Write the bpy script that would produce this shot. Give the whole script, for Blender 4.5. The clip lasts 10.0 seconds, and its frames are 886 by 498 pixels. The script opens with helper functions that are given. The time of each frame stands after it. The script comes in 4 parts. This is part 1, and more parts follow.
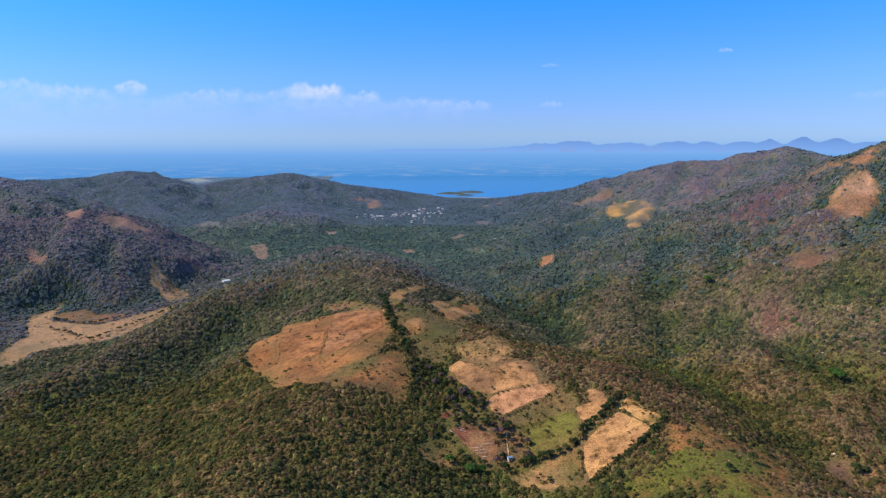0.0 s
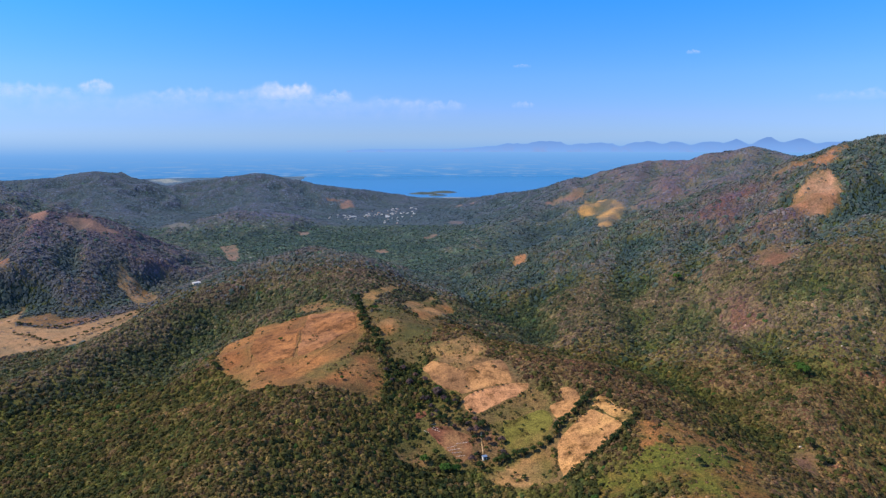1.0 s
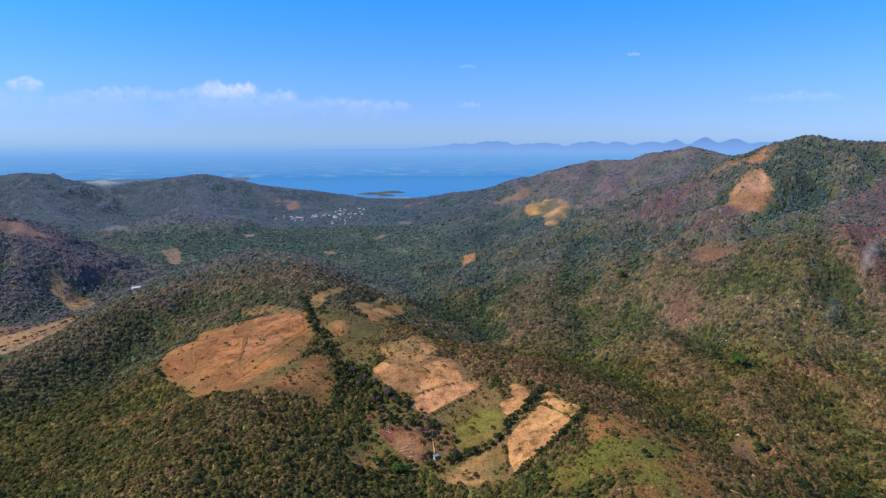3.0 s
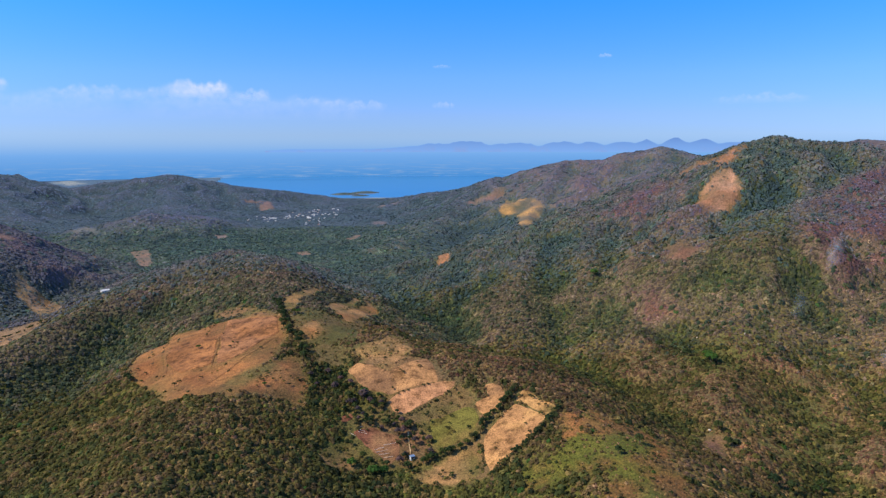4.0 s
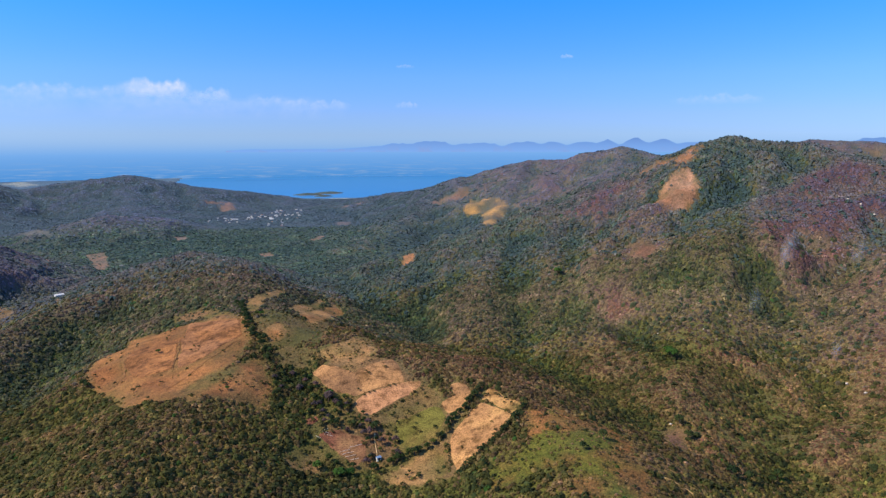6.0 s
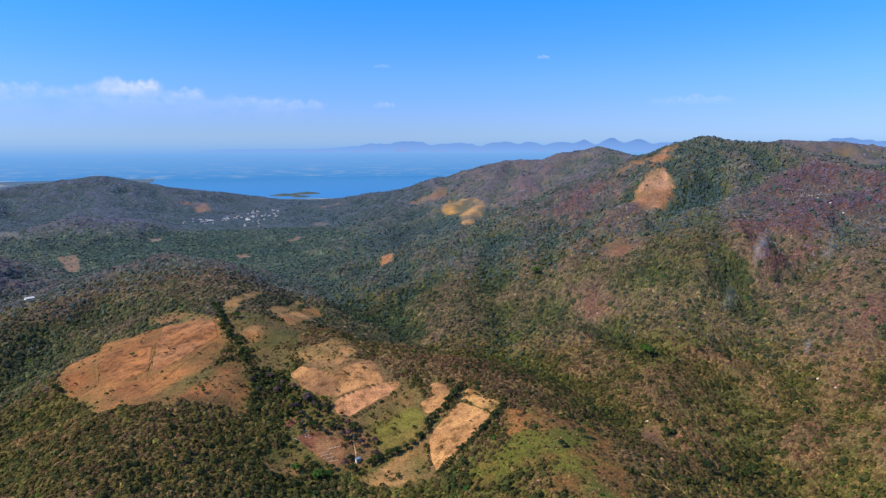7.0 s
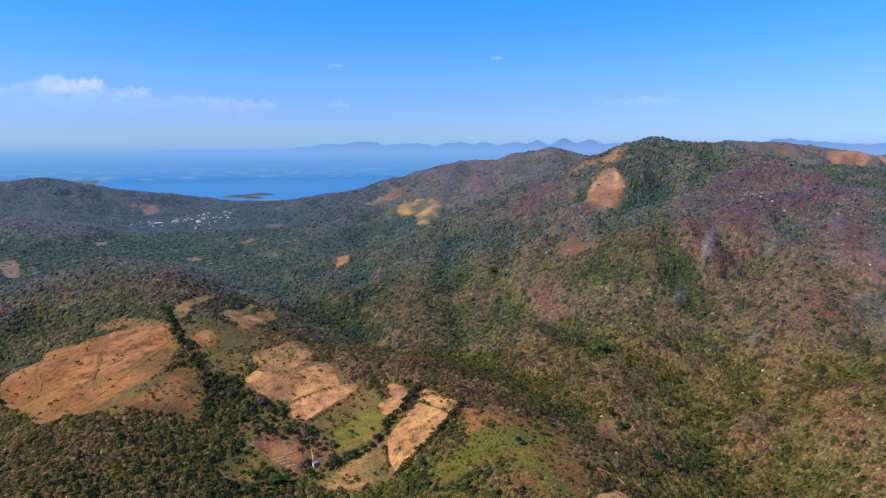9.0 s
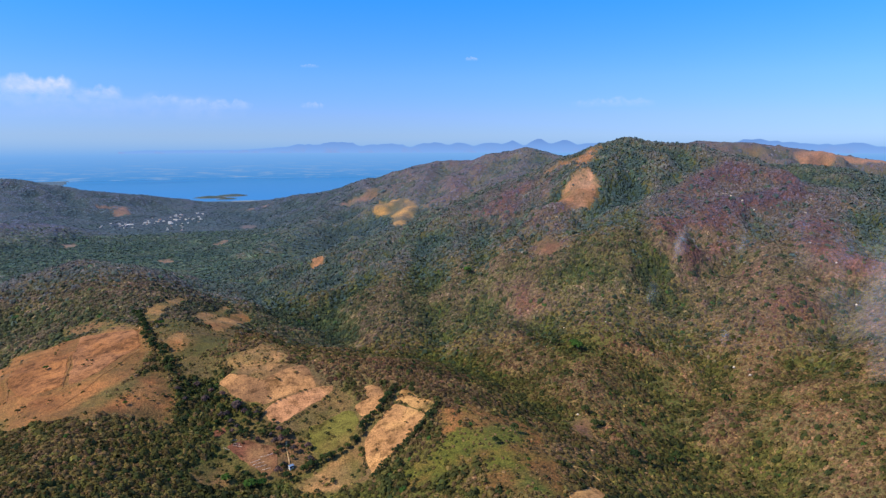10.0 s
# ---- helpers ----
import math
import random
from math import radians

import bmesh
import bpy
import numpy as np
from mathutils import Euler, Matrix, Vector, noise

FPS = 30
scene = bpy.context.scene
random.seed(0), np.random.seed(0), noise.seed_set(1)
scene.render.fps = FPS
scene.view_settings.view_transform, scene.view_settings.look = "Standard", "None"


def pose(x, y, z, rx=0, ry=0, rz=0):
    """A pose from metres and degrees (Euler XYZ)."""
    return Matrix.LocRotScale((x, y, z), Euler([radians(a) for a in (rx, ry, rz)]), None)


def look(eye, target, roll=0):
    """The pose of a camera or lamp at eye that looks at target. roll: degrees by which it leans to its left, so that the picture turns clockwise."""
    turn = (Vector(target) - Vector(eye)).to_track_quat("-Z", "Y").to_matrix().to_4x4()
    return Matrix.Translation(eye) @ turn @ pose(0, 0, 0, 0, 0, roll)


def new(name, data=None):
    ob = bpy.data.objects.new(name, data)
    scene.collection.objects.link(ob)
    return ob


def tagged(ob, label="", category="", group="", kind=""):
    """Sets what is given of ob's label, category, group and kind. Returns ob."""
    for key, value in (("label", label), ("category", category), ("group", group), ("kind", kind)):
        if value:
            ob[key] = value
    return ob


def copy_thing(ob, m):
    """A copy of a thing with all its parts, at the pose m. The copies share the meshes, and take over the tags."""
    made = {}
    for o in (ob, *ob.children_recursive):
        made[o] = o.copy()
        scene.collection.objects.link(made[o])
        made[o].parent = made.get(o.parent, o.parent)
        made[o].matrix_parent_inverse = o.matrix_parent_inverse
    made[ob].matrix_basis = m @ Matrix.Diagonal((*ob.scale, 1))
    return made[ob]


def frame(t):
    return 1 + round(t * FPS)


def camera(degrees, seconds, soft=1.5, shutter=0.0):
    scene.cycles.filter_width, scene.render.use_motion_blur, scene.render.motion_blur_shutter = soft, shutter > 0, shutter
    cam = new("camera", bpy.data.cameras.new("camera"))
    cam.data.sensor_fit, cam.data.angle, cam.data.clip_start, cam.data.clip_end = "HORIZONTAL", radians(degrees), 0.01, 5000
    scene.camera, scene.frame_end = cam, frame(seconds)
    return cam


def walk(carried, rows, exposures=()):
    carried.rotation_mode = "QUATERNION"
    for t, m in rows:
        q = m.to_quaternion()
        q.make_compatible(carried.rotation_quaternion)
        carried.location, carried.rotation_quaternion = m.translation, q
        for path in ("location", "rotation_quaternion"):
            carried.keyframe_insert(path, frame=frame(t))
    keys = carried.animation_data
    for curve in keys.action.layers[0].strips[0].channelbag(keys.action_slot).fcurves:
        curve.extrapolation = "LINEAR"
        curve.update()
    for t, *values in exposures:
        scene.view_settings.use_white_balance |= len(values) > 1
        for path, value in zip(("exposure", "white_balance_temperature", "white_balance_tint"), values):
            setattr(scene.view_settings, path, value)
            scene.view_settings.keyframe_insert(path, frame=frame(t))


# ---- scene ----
cam = camera(69.1, 10.0, soft=1.35)
EYE = (0.0, 0.0, 270.0)
# seconds, heading to the right in degrees, tilt below level
TURN = [(0.0, 0.0, -9.15), (0.5, 1.18, -9.15), (1.0, 2.40, -9.15), (1.5, 3.58, -9.16), (2.0, 4.72, -9.16),
        (2.5, 5.87, -9.16), (3.0, 7.01, -9.15), (3.5, 8.15, -9.15), (4.0, 9.28, -9.15), (4.5, 9.88, -9.15),
        (5.0, 10.57, -9.15), (5.5, 11.47, -9.16), (6.0, 12.45, -9.16), (6.5, 13.43, -9.15), (7.0, 14.41, -9.15),
        (7.5, 15.33, -9.14), (8.0, 16.33, -9.14), (8.5, 17.33, -9.13), (9.0, 18.37, -9.12), (9.5, 19.44, -9.10),
        (10.0, 20.53, -9.09)]
walk(cam, [(t, pose(*EYE, 90 + tilt, 0.07, -turn)) for t, turn, tilt in TURN])
scene.view_settings.exposure = 0.2

# ---- sky and sun ----
SUN_AZ, SUN_EL = -88.0, 44.0            # degrees from ahead, minus is to the left; height
world = bpy.data.worlds.new("clear_sky")
scene.world = world
world.use_nodes = True
wn = world.node_tree.nodes
wl = world.node_tree.links
sky = wn.new("ShaderNodeTexSky")
sky.sky_type = "NISHITA"
sky.sun_disc = False
sky.sun_elevation = radians(SUN_EL)
sky.sun_rotation = radians(SUN_AZ)
sky.altitude = 600
sky.air_density, sky.dust_density, sky.ozone_density = 1.0, 0.1, 4.0
# the blue haze of the dry season: a cooler horizon and a deeper blue above it
way = wn.new("ShaderNodeTexCoord")
part_z = wn.new("ShaderNodeSeparateXYZ")
wl.new(way.outputs["Generated"], part_z.inputs[0])
blue = wn.new("ShaderNodeValToRGB")
for e_, (p_, c_) in zip([blue.color_ramp.elements[0], blue.color_ramp.elements.new(0.045), blue.color_ramp.elements.new(0.10), blue.color_ramp.elements.new(0.22), blue.color_ramp.elements[-1]],
                        [(0.0, (0.37, 0.56, 1.09)), (0.045, (0.44, 0.61, 1.15)), (0.10, (0.42, 0.71, 1.36)), (0.22, (0.18, 0.83, 1.63)), (1.0, (2.1, 2.0, 1.9))]):
    e_.position, e_.color = p_, (*c_, 1)
wl.new(part_z.outputs["Z"], blue.inputs["Fac"])
tint = wn.new("ShaderNodeMix")
tint.data_type, tint.blend_type = "RGBA", "MULTIPLY"
tint.inputs[0].default_value = 1.0
wl.new(sky.outputs["Color"], tint.inputs[6])
wl.new(blue.outputs["Color"], tint.inputs[7])
wl.new(tint.outputs[2], wn["Background"].inputs["Color"])
wn["Background"].inputs["Strength"].default_value = 0.12

sun = new("sun", bpy.data.lights.new("sun", "SUN"))
sun.data.energy, sun.data.angle, sun.data.color = 5.6, radians(0.55), (1.0, 0.87, 0.66)
sa, se = radians(SUN_AZ), radians(SUN_EL)
sun.matrix_world = look((math.sin(sa) * math.cos(se) * 900, math.cos(sa) * math.cos(se) * 900, 270 + math.sin(se) * 900), (0, 0, 270))


# ---- materials ----
def shader(name, rough=0.9):
    m = bpy.data.materials.new(name)
    m.use_nodes = True
    b = m.node_tree.nodes["Principled BSDF"]
    b.inputs["Roughness"].default_value = rough
    b.inputs["Specular IOR Level"].default_value = 0.15
    return m, m.node_tree.nodes, m.node_tree.links, b


def texture_noise(n, l, scale, detail=4.0, rough=0.6, stretch=None):
    g = n.new("ShaderNodeNewGeometry")
    mp = n.new("ShaderNodeMapping")
    if stretch:
        mp.inputs["Scale"].default_value = stretch
    l.new(g.outputs["Position"], mp.inputs["Vector"])
    t = n.new("ShaderNodeTexNoise")
    t.inputs["Scale"].default_value = scale
    t.inputs["Detail"].default_value = detail
    t.inputs["Roughness"].default_value = rough
    l.new(mp.outputs["Vector"], t.inputs["Vector"])
    return t.outputs["Fac"]


def ramp(n, l, fac, stops):
    r = n.new("ShaderNodeValToRGB")
    e = r.color_ramp.elements
    while len(e) < len(stops):
        e.new(0.5)
    for k, (p, c) in zip(e, stops):
        k.position = p
        k.color = (*c, 1) if len(c) == 3 else c
    l.new(fac, r.inputs["Fac"])
    return r.outputs["Color"]


def mixed(n, l, kind, fac, a, b):
    m = n.new("ShaderNodeMix")
    m.data_type, m.blend_type = "RGBA", kind
    for key, v in ((0, fac), (6, a), (7, b)):
        if isinstance(v, bpy.types.NodeSocket):
            l.new(v, m.inputs[key])
        else:
            m.inputs[key].default_value = v if key == 0 else (*v, 1)
    return m.outputs[2]


def bump(n, l, b, height, strength, distance):
    k = n.new("ShaderNodeBump")
    k.inputs["Strength"].default_value = strength
    k.inputs["Distance"].default_value = distance
    l.new(height, k.inputs["Height"])
    l.new(k.outputs["Normal"], b.inputs["Normal"])


def cover_material(name, scales, rough=0.95, relief=0.6, contrast=0.5, per_island=0.0, leafy=0.0, haze_sheen=0.0, each=0.0):
    """Colour from the mesh's plant or soil cover, broken up by grain at two sizes."""
    m, n, l, b = shader(name, rough)
    a = n.new("ShaderNodeAttribute")
    a.attribute_name = "cover"
    col = a.outputs["Color"]
    fine = texture_noise(n, l, scales[0], 5.0, 0.65)
    wide = texture_noise(n, l, scales[1], 4.0, 0.6)
    lo, hi = 1 - contrast, 1 + contrast
    col = mixed(n, l, "MULTIPLY", 1.0, col, ramp(n, l, fine, [(0.3, (lo, lo, lo)), (0.7, (hi, hi, hi))]))
    col = mixed(n, l, "MULTIPLY", 1.0, col, ramp(n, l, wide, [(0.3, (0.82, 0.86, 0.88)), (0.7, (1.18, 1.12, 1.05))]))
    if per_island:
        g = n.new("ShaderNodeNewGeometry")
        lo, hi = 1 - per_island, 1 + per_island
        col = mixed(n, l, "MULTIPLY", 1.0, col, ramp(n, l, g.outputs["Random Per Island"],
                    [(0.0, (lo, lo, lo)), (0.5, (1.0, 0.97, 0.9)), (1.0, (hi, hi, hi * 0.95))]))
    if each:        # every tree a little lighter, darker or drier than the next
        o = n.new("ShaderNodeObjectInfo")
        col = mixed(n, l, "MULTIPLY", each, col, ramp(n, l, o.outputs["Random"], [(0.0, (0.6, 0.7, 0.7)), (0.5, (1.0, 1.0, 0.95)), (1.0, (1.7, 1.35, 1.2))]))
    l.new(col, b.inputs["Base Color"])
    if relief:
        bump(n, l, b, fine, relief, 1.0 / scales[0])
    # blue sheen painted on as the haze of distance
    if haze_sheen:
        b.inputs["Sheen Weight"].default_value = haze_sheen
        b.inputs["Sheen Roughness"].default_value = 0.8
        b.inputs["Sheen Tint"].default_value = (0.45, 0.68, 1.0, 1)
    if leafy:
        thin = n.new("ShaderNodeBsdfTranslucent")
        l.new(col, thin.inputs["Color"])
        both = n.new("ShaderNodeMixShader")
        both.inputs[0].default_value = leafy
        l.new(b.outputs[0], both.inputs[1])
        l.new(thin.outputs[0], both.inputs[2])
        l.new(both.outputs[0], n["Material Output"].inputs["Surface"])
    return m


def field_material():
    """Cut grass and soil: tufts, thin worn lines and broad patches over the plot's own colour."""
    m, n, l, b = shader("cut_field", 0.95)
    a = n.new("ShaderNodeAttribute")
    a.attribute_name = "cover"
    col = a.outputs["Color"]
    tuft = texture_noise(n, l, 1.1, 4.0, 0.7)
    patch = texture_noise(n, l, 0.16, 6.0, 0.7)
    scar = texture_noise(n, l, 0.05, 8.0, 0.72)
    col = mixed(n, l, "MULTIPLY", 1.0, col, ramp(n, l, tuft, [(0.34, (0.28, 0.27, 0.22)), (0.46, (0.95, 0.94, 0.92)), (0.68, (1.6, 1.54, 1.42))]))
    col = mixed(n, l, "MULTIPLY", 1.0, col, ramp(n, l, patch, [(0.38, (0.5, 0.47, 0.42)), (0.47, (0.98, 0.95, 0.92)), (0.66, (1.25, 1.2, 1.1))]))
    col = mixed(n, l, "MULTIPLY", 1.0, col, ramp(n, l, scar, [(0.40, (0.5, 0.46, 0.38)), (0.46, (0.92, 0.86, 0.82)), (0.60, (1.2, 1.14, 1.08))]))
    l.new(col, b.inputs["Base Color"])
    bump(n, l, b, tuft, 0.7, 0.6)
    return m


def ground_material(name, haze_sheen=0.0):
    """Litter, soil and low scrub: small rounded bushes over the slope's own colour, none on bare soil."""
    m, n, l, b = shader(name, 0.95)
    a = n.new("ShaderNodeAttribute")
    a.attribute_name = "cover"
    col = a.outputs["Color"]
    bush = n.new("ShaderNodeTexVoronoi")
    g = n.new("ShaderNodeNewGeometry")
    l.new(g.outputs["Position"], bush.inputs["Vector"])
    bush.inputs["Scale"].default_value = 0.42
    sep = n.new("ShaderNodeSeparateColor")
    l.new(bush.outputs["Color"], sep.inputs[0])
    fine = texture_noise(n, l, 0.9, 5.0, 0.7)
    mid = texture_noise(n, l, 0.16, 6.0, 0.7)
    wide = texture_noise(n, l, 0.03, 5.0, 0.65)
    scrub = mixed(n, l, "MULTIPLY", 1.0, col, ramp(n, l, sep.outputs[0], [(0.0, (0.62, 0.72, 0.6)), (0.5, (1.0, 1.0, 0.9)), (1.0, (1.4, 1.25, 1.2))]))
    open_soil = mixed(n, l, "MULTIPLY", 1.0, col, ramp(n, l, mid, [(0.36, (0.60, 0.58, 0.52)), (0.48, (1.0, 0.98, 0.95)), (0.66, (1.22, 1.16, 1.06))]))
    col = mixed(n, l, "MIX", a.outputs["Alpha"], open_soil, scrub)
    col = mixed(n, l, "MULTIPLY", 1.0, col, ramp(n, l, fine, [(0.34, (0.36, 0.37, 0.34)), (0.67, (1.62, 1.58, 1.5))]))
    col = mixed(n, l, "MULTIPLY", 1.0, col, ramp(n, l, wide, [(0.35, (0.8, 0.88, 0.9)), (0.65, (1.2, 1.1, 1.0))]))
    l.new(col, b.inputs["Base Color"])
    # the same bluish haze, put into the soil's sheen
    if haze_sheen:
        b.inputs["Sheen Weight"].default_value = haze_sheen
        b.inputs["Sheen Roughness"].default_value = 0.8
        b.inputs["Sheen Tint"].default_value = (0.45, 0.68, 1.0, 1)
    k = n.new("ShaderNodeMath")
    k.operation = "MULTIPLY"
    l.new(bush.outputs["Distance"], k.inputs[0])
    l.new(a.outputs["Alpha"], k.inputs[1])
    q = n.new("ShaderNodeMath")
    q.operation = "MULTIPLY_ADD"
    q.inputs[1].default_value = -0.9
    l.new(k.outputs[0], q.inputs[0])
    l.new(fine, q.inputs[2])
    bump(n, l, b, q.outputs[0], 0.7, 1.2)
    return m


# bands past the near ridge carry more blue sheen as distance haze
GROUND = ground_material("soil_and_scrub")
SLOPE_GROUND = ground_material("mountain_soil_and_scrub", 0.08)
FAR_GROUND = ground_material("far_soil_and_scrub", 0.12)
LEAF = cover_material("dry_forest_leaves", (0.35, 0.02), relief=0.0, contrast=0.3, per_island=0.1, leafy=0.4, haze_sheen=0.03)
TREE_LEAF = cover_material("tree_leaves", (0.5, 0.02), relief=0.0, contrast=0.3, per_island=0.12, leafy=0.4, haze_sheen=0.03, each=1.0)
MID_LEAF = cover_material("slope_forest_leaves", (0.22, 0.02), relief=0.0, contrast=0.28, per_island=0.1, leafy=0.4, haze_sheen=0.10)
SLOPE_LEAF = cover_material("mountain_forest_leaves", (0.13, 0.015), relief=0.0, contrast=0.24, per_island=0.1, leafy=0.36, haze_sheen=0.24)
DUSK_LEAF = cover_material("bare_twig_forest", (0.13, 0.015), relief=0.0, contrast=0.2, per_island=0.1, leafy=0.3, haze_sheen=0.25)
VALLEY_LEAF = cover_material("valley_tree_leaves", (0.1, 0.015), relief=0.0, contrast=0.2, per_island=0.1, leafy=0.3, haze_sheen=0.2)
FAR_LEAF = cover_material("far_forest_leaves", (0.07, 0.015), relief=0.0, contrast=0.14, per_island=0.08, leafy=0.3, haze_sheen=0.28)
FIELD = field_material()
BARK = cover_material("bark", (6.0, 0.6), relief=0.5, contrast=0.3)

WATER, n, l, b = shader("lake_water", 0.3)
b.inputs["Base Color"].default_value = (0.026, 0.165, 0.39, 1)
b.inputs["Specular IOR Level"].default_value = 0.5
bump(n, l, b, texture_noise(n, l, 0.05, 6.0, 0.7), 0.25, 2.0)


# ---- landform ----
def lattice(ix, iy, seed):
    h = (ix.astype(np.int64) * 374761393 + iy.astype(np.int64) * 668265263 + seed * 1442695041) & 0xFFFFFFFF
    h = ((h ^ (h >> 13)) * 1274126177) & 0xFFFFFFFF
    return ((h ^ (h >> 16)) & 0xFFFFFF) / float(0xFFFFFF)


def value_noise(x, y, seed=0):
    ix, iy = np.floor(x), np.floor(y)
    fx, fy = x - ix, y - iy
    fx, fy = fx * fx * (3 - 2 * fx), fy * fy * (3 - 2 * fy)
    a, b_, c, d = (lattice(ix + i, iy + j, seed) for i, j in ((0, 0), (1, 0), (0, 1), (1, 1)))
    return (a * (1 - fx) + b_ * fx) * (1 - fy) + (c * (1 - fx) + d * fx) * fy


def fbm(x, y, size, octaves=4, seed=0):
    """Smooth noise from -1 to 1, its largest swells `size` metres long."""
    total, amp, norm = 0.0, 1.0, 0.0
    for k in range(octaves):
        total = total + amp * (value_noise(x / size, y / size, seed + k * 17) * 2 - 1)
        norm += amp
        amp, size = amp * 0.5, size / 2.03
    return total / norm


def spurs(x, y, size, seed=0):
    """Sharp-crested folds, 0 in the gullies and 1 on the spurs."""
    total, amp, norm = 0.0, 1.0, 0.0
    for k in range(4):
        total = total + amp * (1 - np.abs(value_noise(x / size, y / size, seed + k * 31) * 2 - 1))
        norm += amp
        amp, size = amp * 0.5, size / 2.1
    return total / norm


def rise(x, y, line, grade, soft):
    """The roof-shaped rise of a crest line: its height, and the distance from the crest."""
    top, away = np.full(np.shape(x), -1e3), np.full(np.shape(x), 1e9)
    for (x0, y0, z0), (x1, y1, z1) in zip(line[:-1], line[1:]):
        dx, dy = x1 - x0, y1 - y0
        s = np.clip(((x - x0) * dx + (y - y0) * dy) / (dx * dx + dy * dy), 0, 1)
        d = np.hypot(x - x0 - s * dx, y - y0 - s * dy)
        top = np.maximum(top, z0 + s * (z1 - z0) - grade * (np.sqrt(d * d + soft * soft) - soft))
        away = np.minimum(away, d)
    return top, away


# crest line, grade of the flanks, roundness of the crest, depth of the gullies
RIDGES = {}
RIDGES["farm_ridge"] = ([(-70, 120, 86), (-117, 340, 80), (-95, 460, 86), (-68, 516, 92), (-54, 638, 98), (-62, 727, 101), (-115, 893, 113), (-163, 946, 117)], 0.36, 40, 18)
RIDGES["shoulder"] = ([(-163, 946, 117), (-250, 843, 88), (-304, 740, 72), (-345, 640, 60), (-391, 556, 48), (-470, 420, 38)], 0.50, 25, 25)
RIDGES["farm_brow"] = ([(-54, 638, 98), (53, 530, 97), (110, 500, 93), (150, 430, 88), (170, 350, 86), (150, 200, 80)], 0.42, 30, 14)
RIDGES["burnt_hill"] = ([(-827, 990, 145), (-783, 1050, 143), (-757, 1093, 142), (-712, 1158, 144), (-685, 1186, 153), (-649, 1207, 147), (-610, 1216, 140), (-593, 1235, 124), (-569, 1268, 103), (-535, 1294, 87), (-504, 1306, 76), (-467, 1299, 60), (-432, 1279, 42)], 0.52, 14, 18)
RIDGES["burnt_rib"] = ([(-610, 1216, 140), (-564, 1098, 98), (-538, 1033, 73), (-523, 990, 56)], 0.60, 10, 12)
RIDGES["burnt_rib_east"] = ([(-569, 1268, 103), (-488, 1151, 74), (-452, 1036, 59)], 0.60, 10, 12)
RIDGES["burnt_rib_west"] = ([(-685, 1186, 153), (-622, 1015, 106), (-585, 902, 66), (-557, 830, 46)], 0.60, 10, 12)
RIDGES["west_hill"] = ([(-1500, 1500, 230), (-1130, 1650, 193), (-1092, 1676, 165), (-1030, 1720, 110)], 0.45, 25, 28)
RIDGES["lake_hill_west"] = ([(-2200, 2300, 150), (-1636, 2515, 135), (-1454, 2624, 141), (-1306, 2701, 165), (-1111, 2733, 95)], 0.34, 50, 28)
RIDGES["lake_hill_spur"] = ([(-1306, 2701, 165), (-1150, 2450, 90), (-1000, 2250, 40)], 0.34, 40, 24)
RIDGES["lake_hill_east"] = ([(-1108, 2788, 96), (-955, 2844, 117), (-710, 2863, 149), (-461, 2863, 104), (-246, 2990, 70), (-39, 3250, 16)], 0.34, 50, 26)
RIDGES["lake_hill_foot"] = ([(-710, 2863, 149), (-640, 2600, 80), (-560, 2400, 40)], 0.32, 40, 20)
RIDGES["red_knoll"] = ([(-640, 1900, 50), (-533, 1928, 79), (-431, 2004, 66), (-337, 2073, 31)], 0.30, 30, 16)
RIDGES["slip_spur"] = ([(698, 952, 283), (658, 967, 271), (617, 988, 255), (561, 1004, 230), (499, 1003, 197), (415, 1008, 168), (328, 1018, 138), (258, 1033, 113), (211, 1049, 95), (119, 1083, 68), (43, 1109, 44)], 0.5, 18, 34)
RIDGES["mountain"] = ([(658, 967, 270), (698, 952, 282), (731, 914, 275), (765, 872, 273), (778, 847, 264), (794, 804, 242)], 0.58, 20, 38)
RIDGES["slip_rib"] = ([(658, 967, 271), (593, 903, 231), (541, 853, 204), (475, 799, 165), (418, 752, 133), (383, 714, 115)], 0.62, 16, 22)
RIDGES["near_slope"] = ([(415, 1008, 171), (362, 900, 135), (329, 795, 105), (313, 693, 84), (300, 599, 72), (298, 521, 70), (288, 457, 66), (263, 389, 63)], 0.44, 24, 24)
RIDGES["mid_slope"] = ([(328, 1018, 141), (273, 910, 110), (229, 798, 85), (205, 690, 67)], 0.42, 28, 26)
RIDGES["low_slope"] = ([(211, 1049, 98), (158, 937, 75), (123, 841, 56)], 0.38, 28, 24)
RIDGES["red_rib"] = ([(782, 802, 249), (657, 767, 212), (554, 735, 185), (496, 715, 168), (428, 688, 137), (397, 636, 106), (392, 580, 92)], 0.5, 18, 30)
RIDGES["knoll_spur"] = ([(392, 580, 92), (335, 522, 79), (282, 437, 71)], 0.44, 26, 14)
RIDGES["red_face"] = ([(782, 802, 249), (764, 735, 211), (679, 678, 170), (581, 620, 124), (495, 536, 88), (423, 480, 64), (342, 418, 49)], 0.44, 24, 32)
RIDGES["red_ridge"] = ([(782, 802, 249), (810, 759, 228), (837, 683, 209), (853, 595, 191), (857, 475, 185)], 0.46, 22, 30)
RIDGES["dry_spur"] = ([(837, 683, 209), (700, 565, 161), (607, 505, 123), (521, 453, 84), (412, 379, 59)], 0.42, 26, 30)
RIDGES["right_spur"] = ([(857, 475, 185), (709, 412, 146), (579, 356, 106), (436, 283, 86)], 0.46, 26, 28)
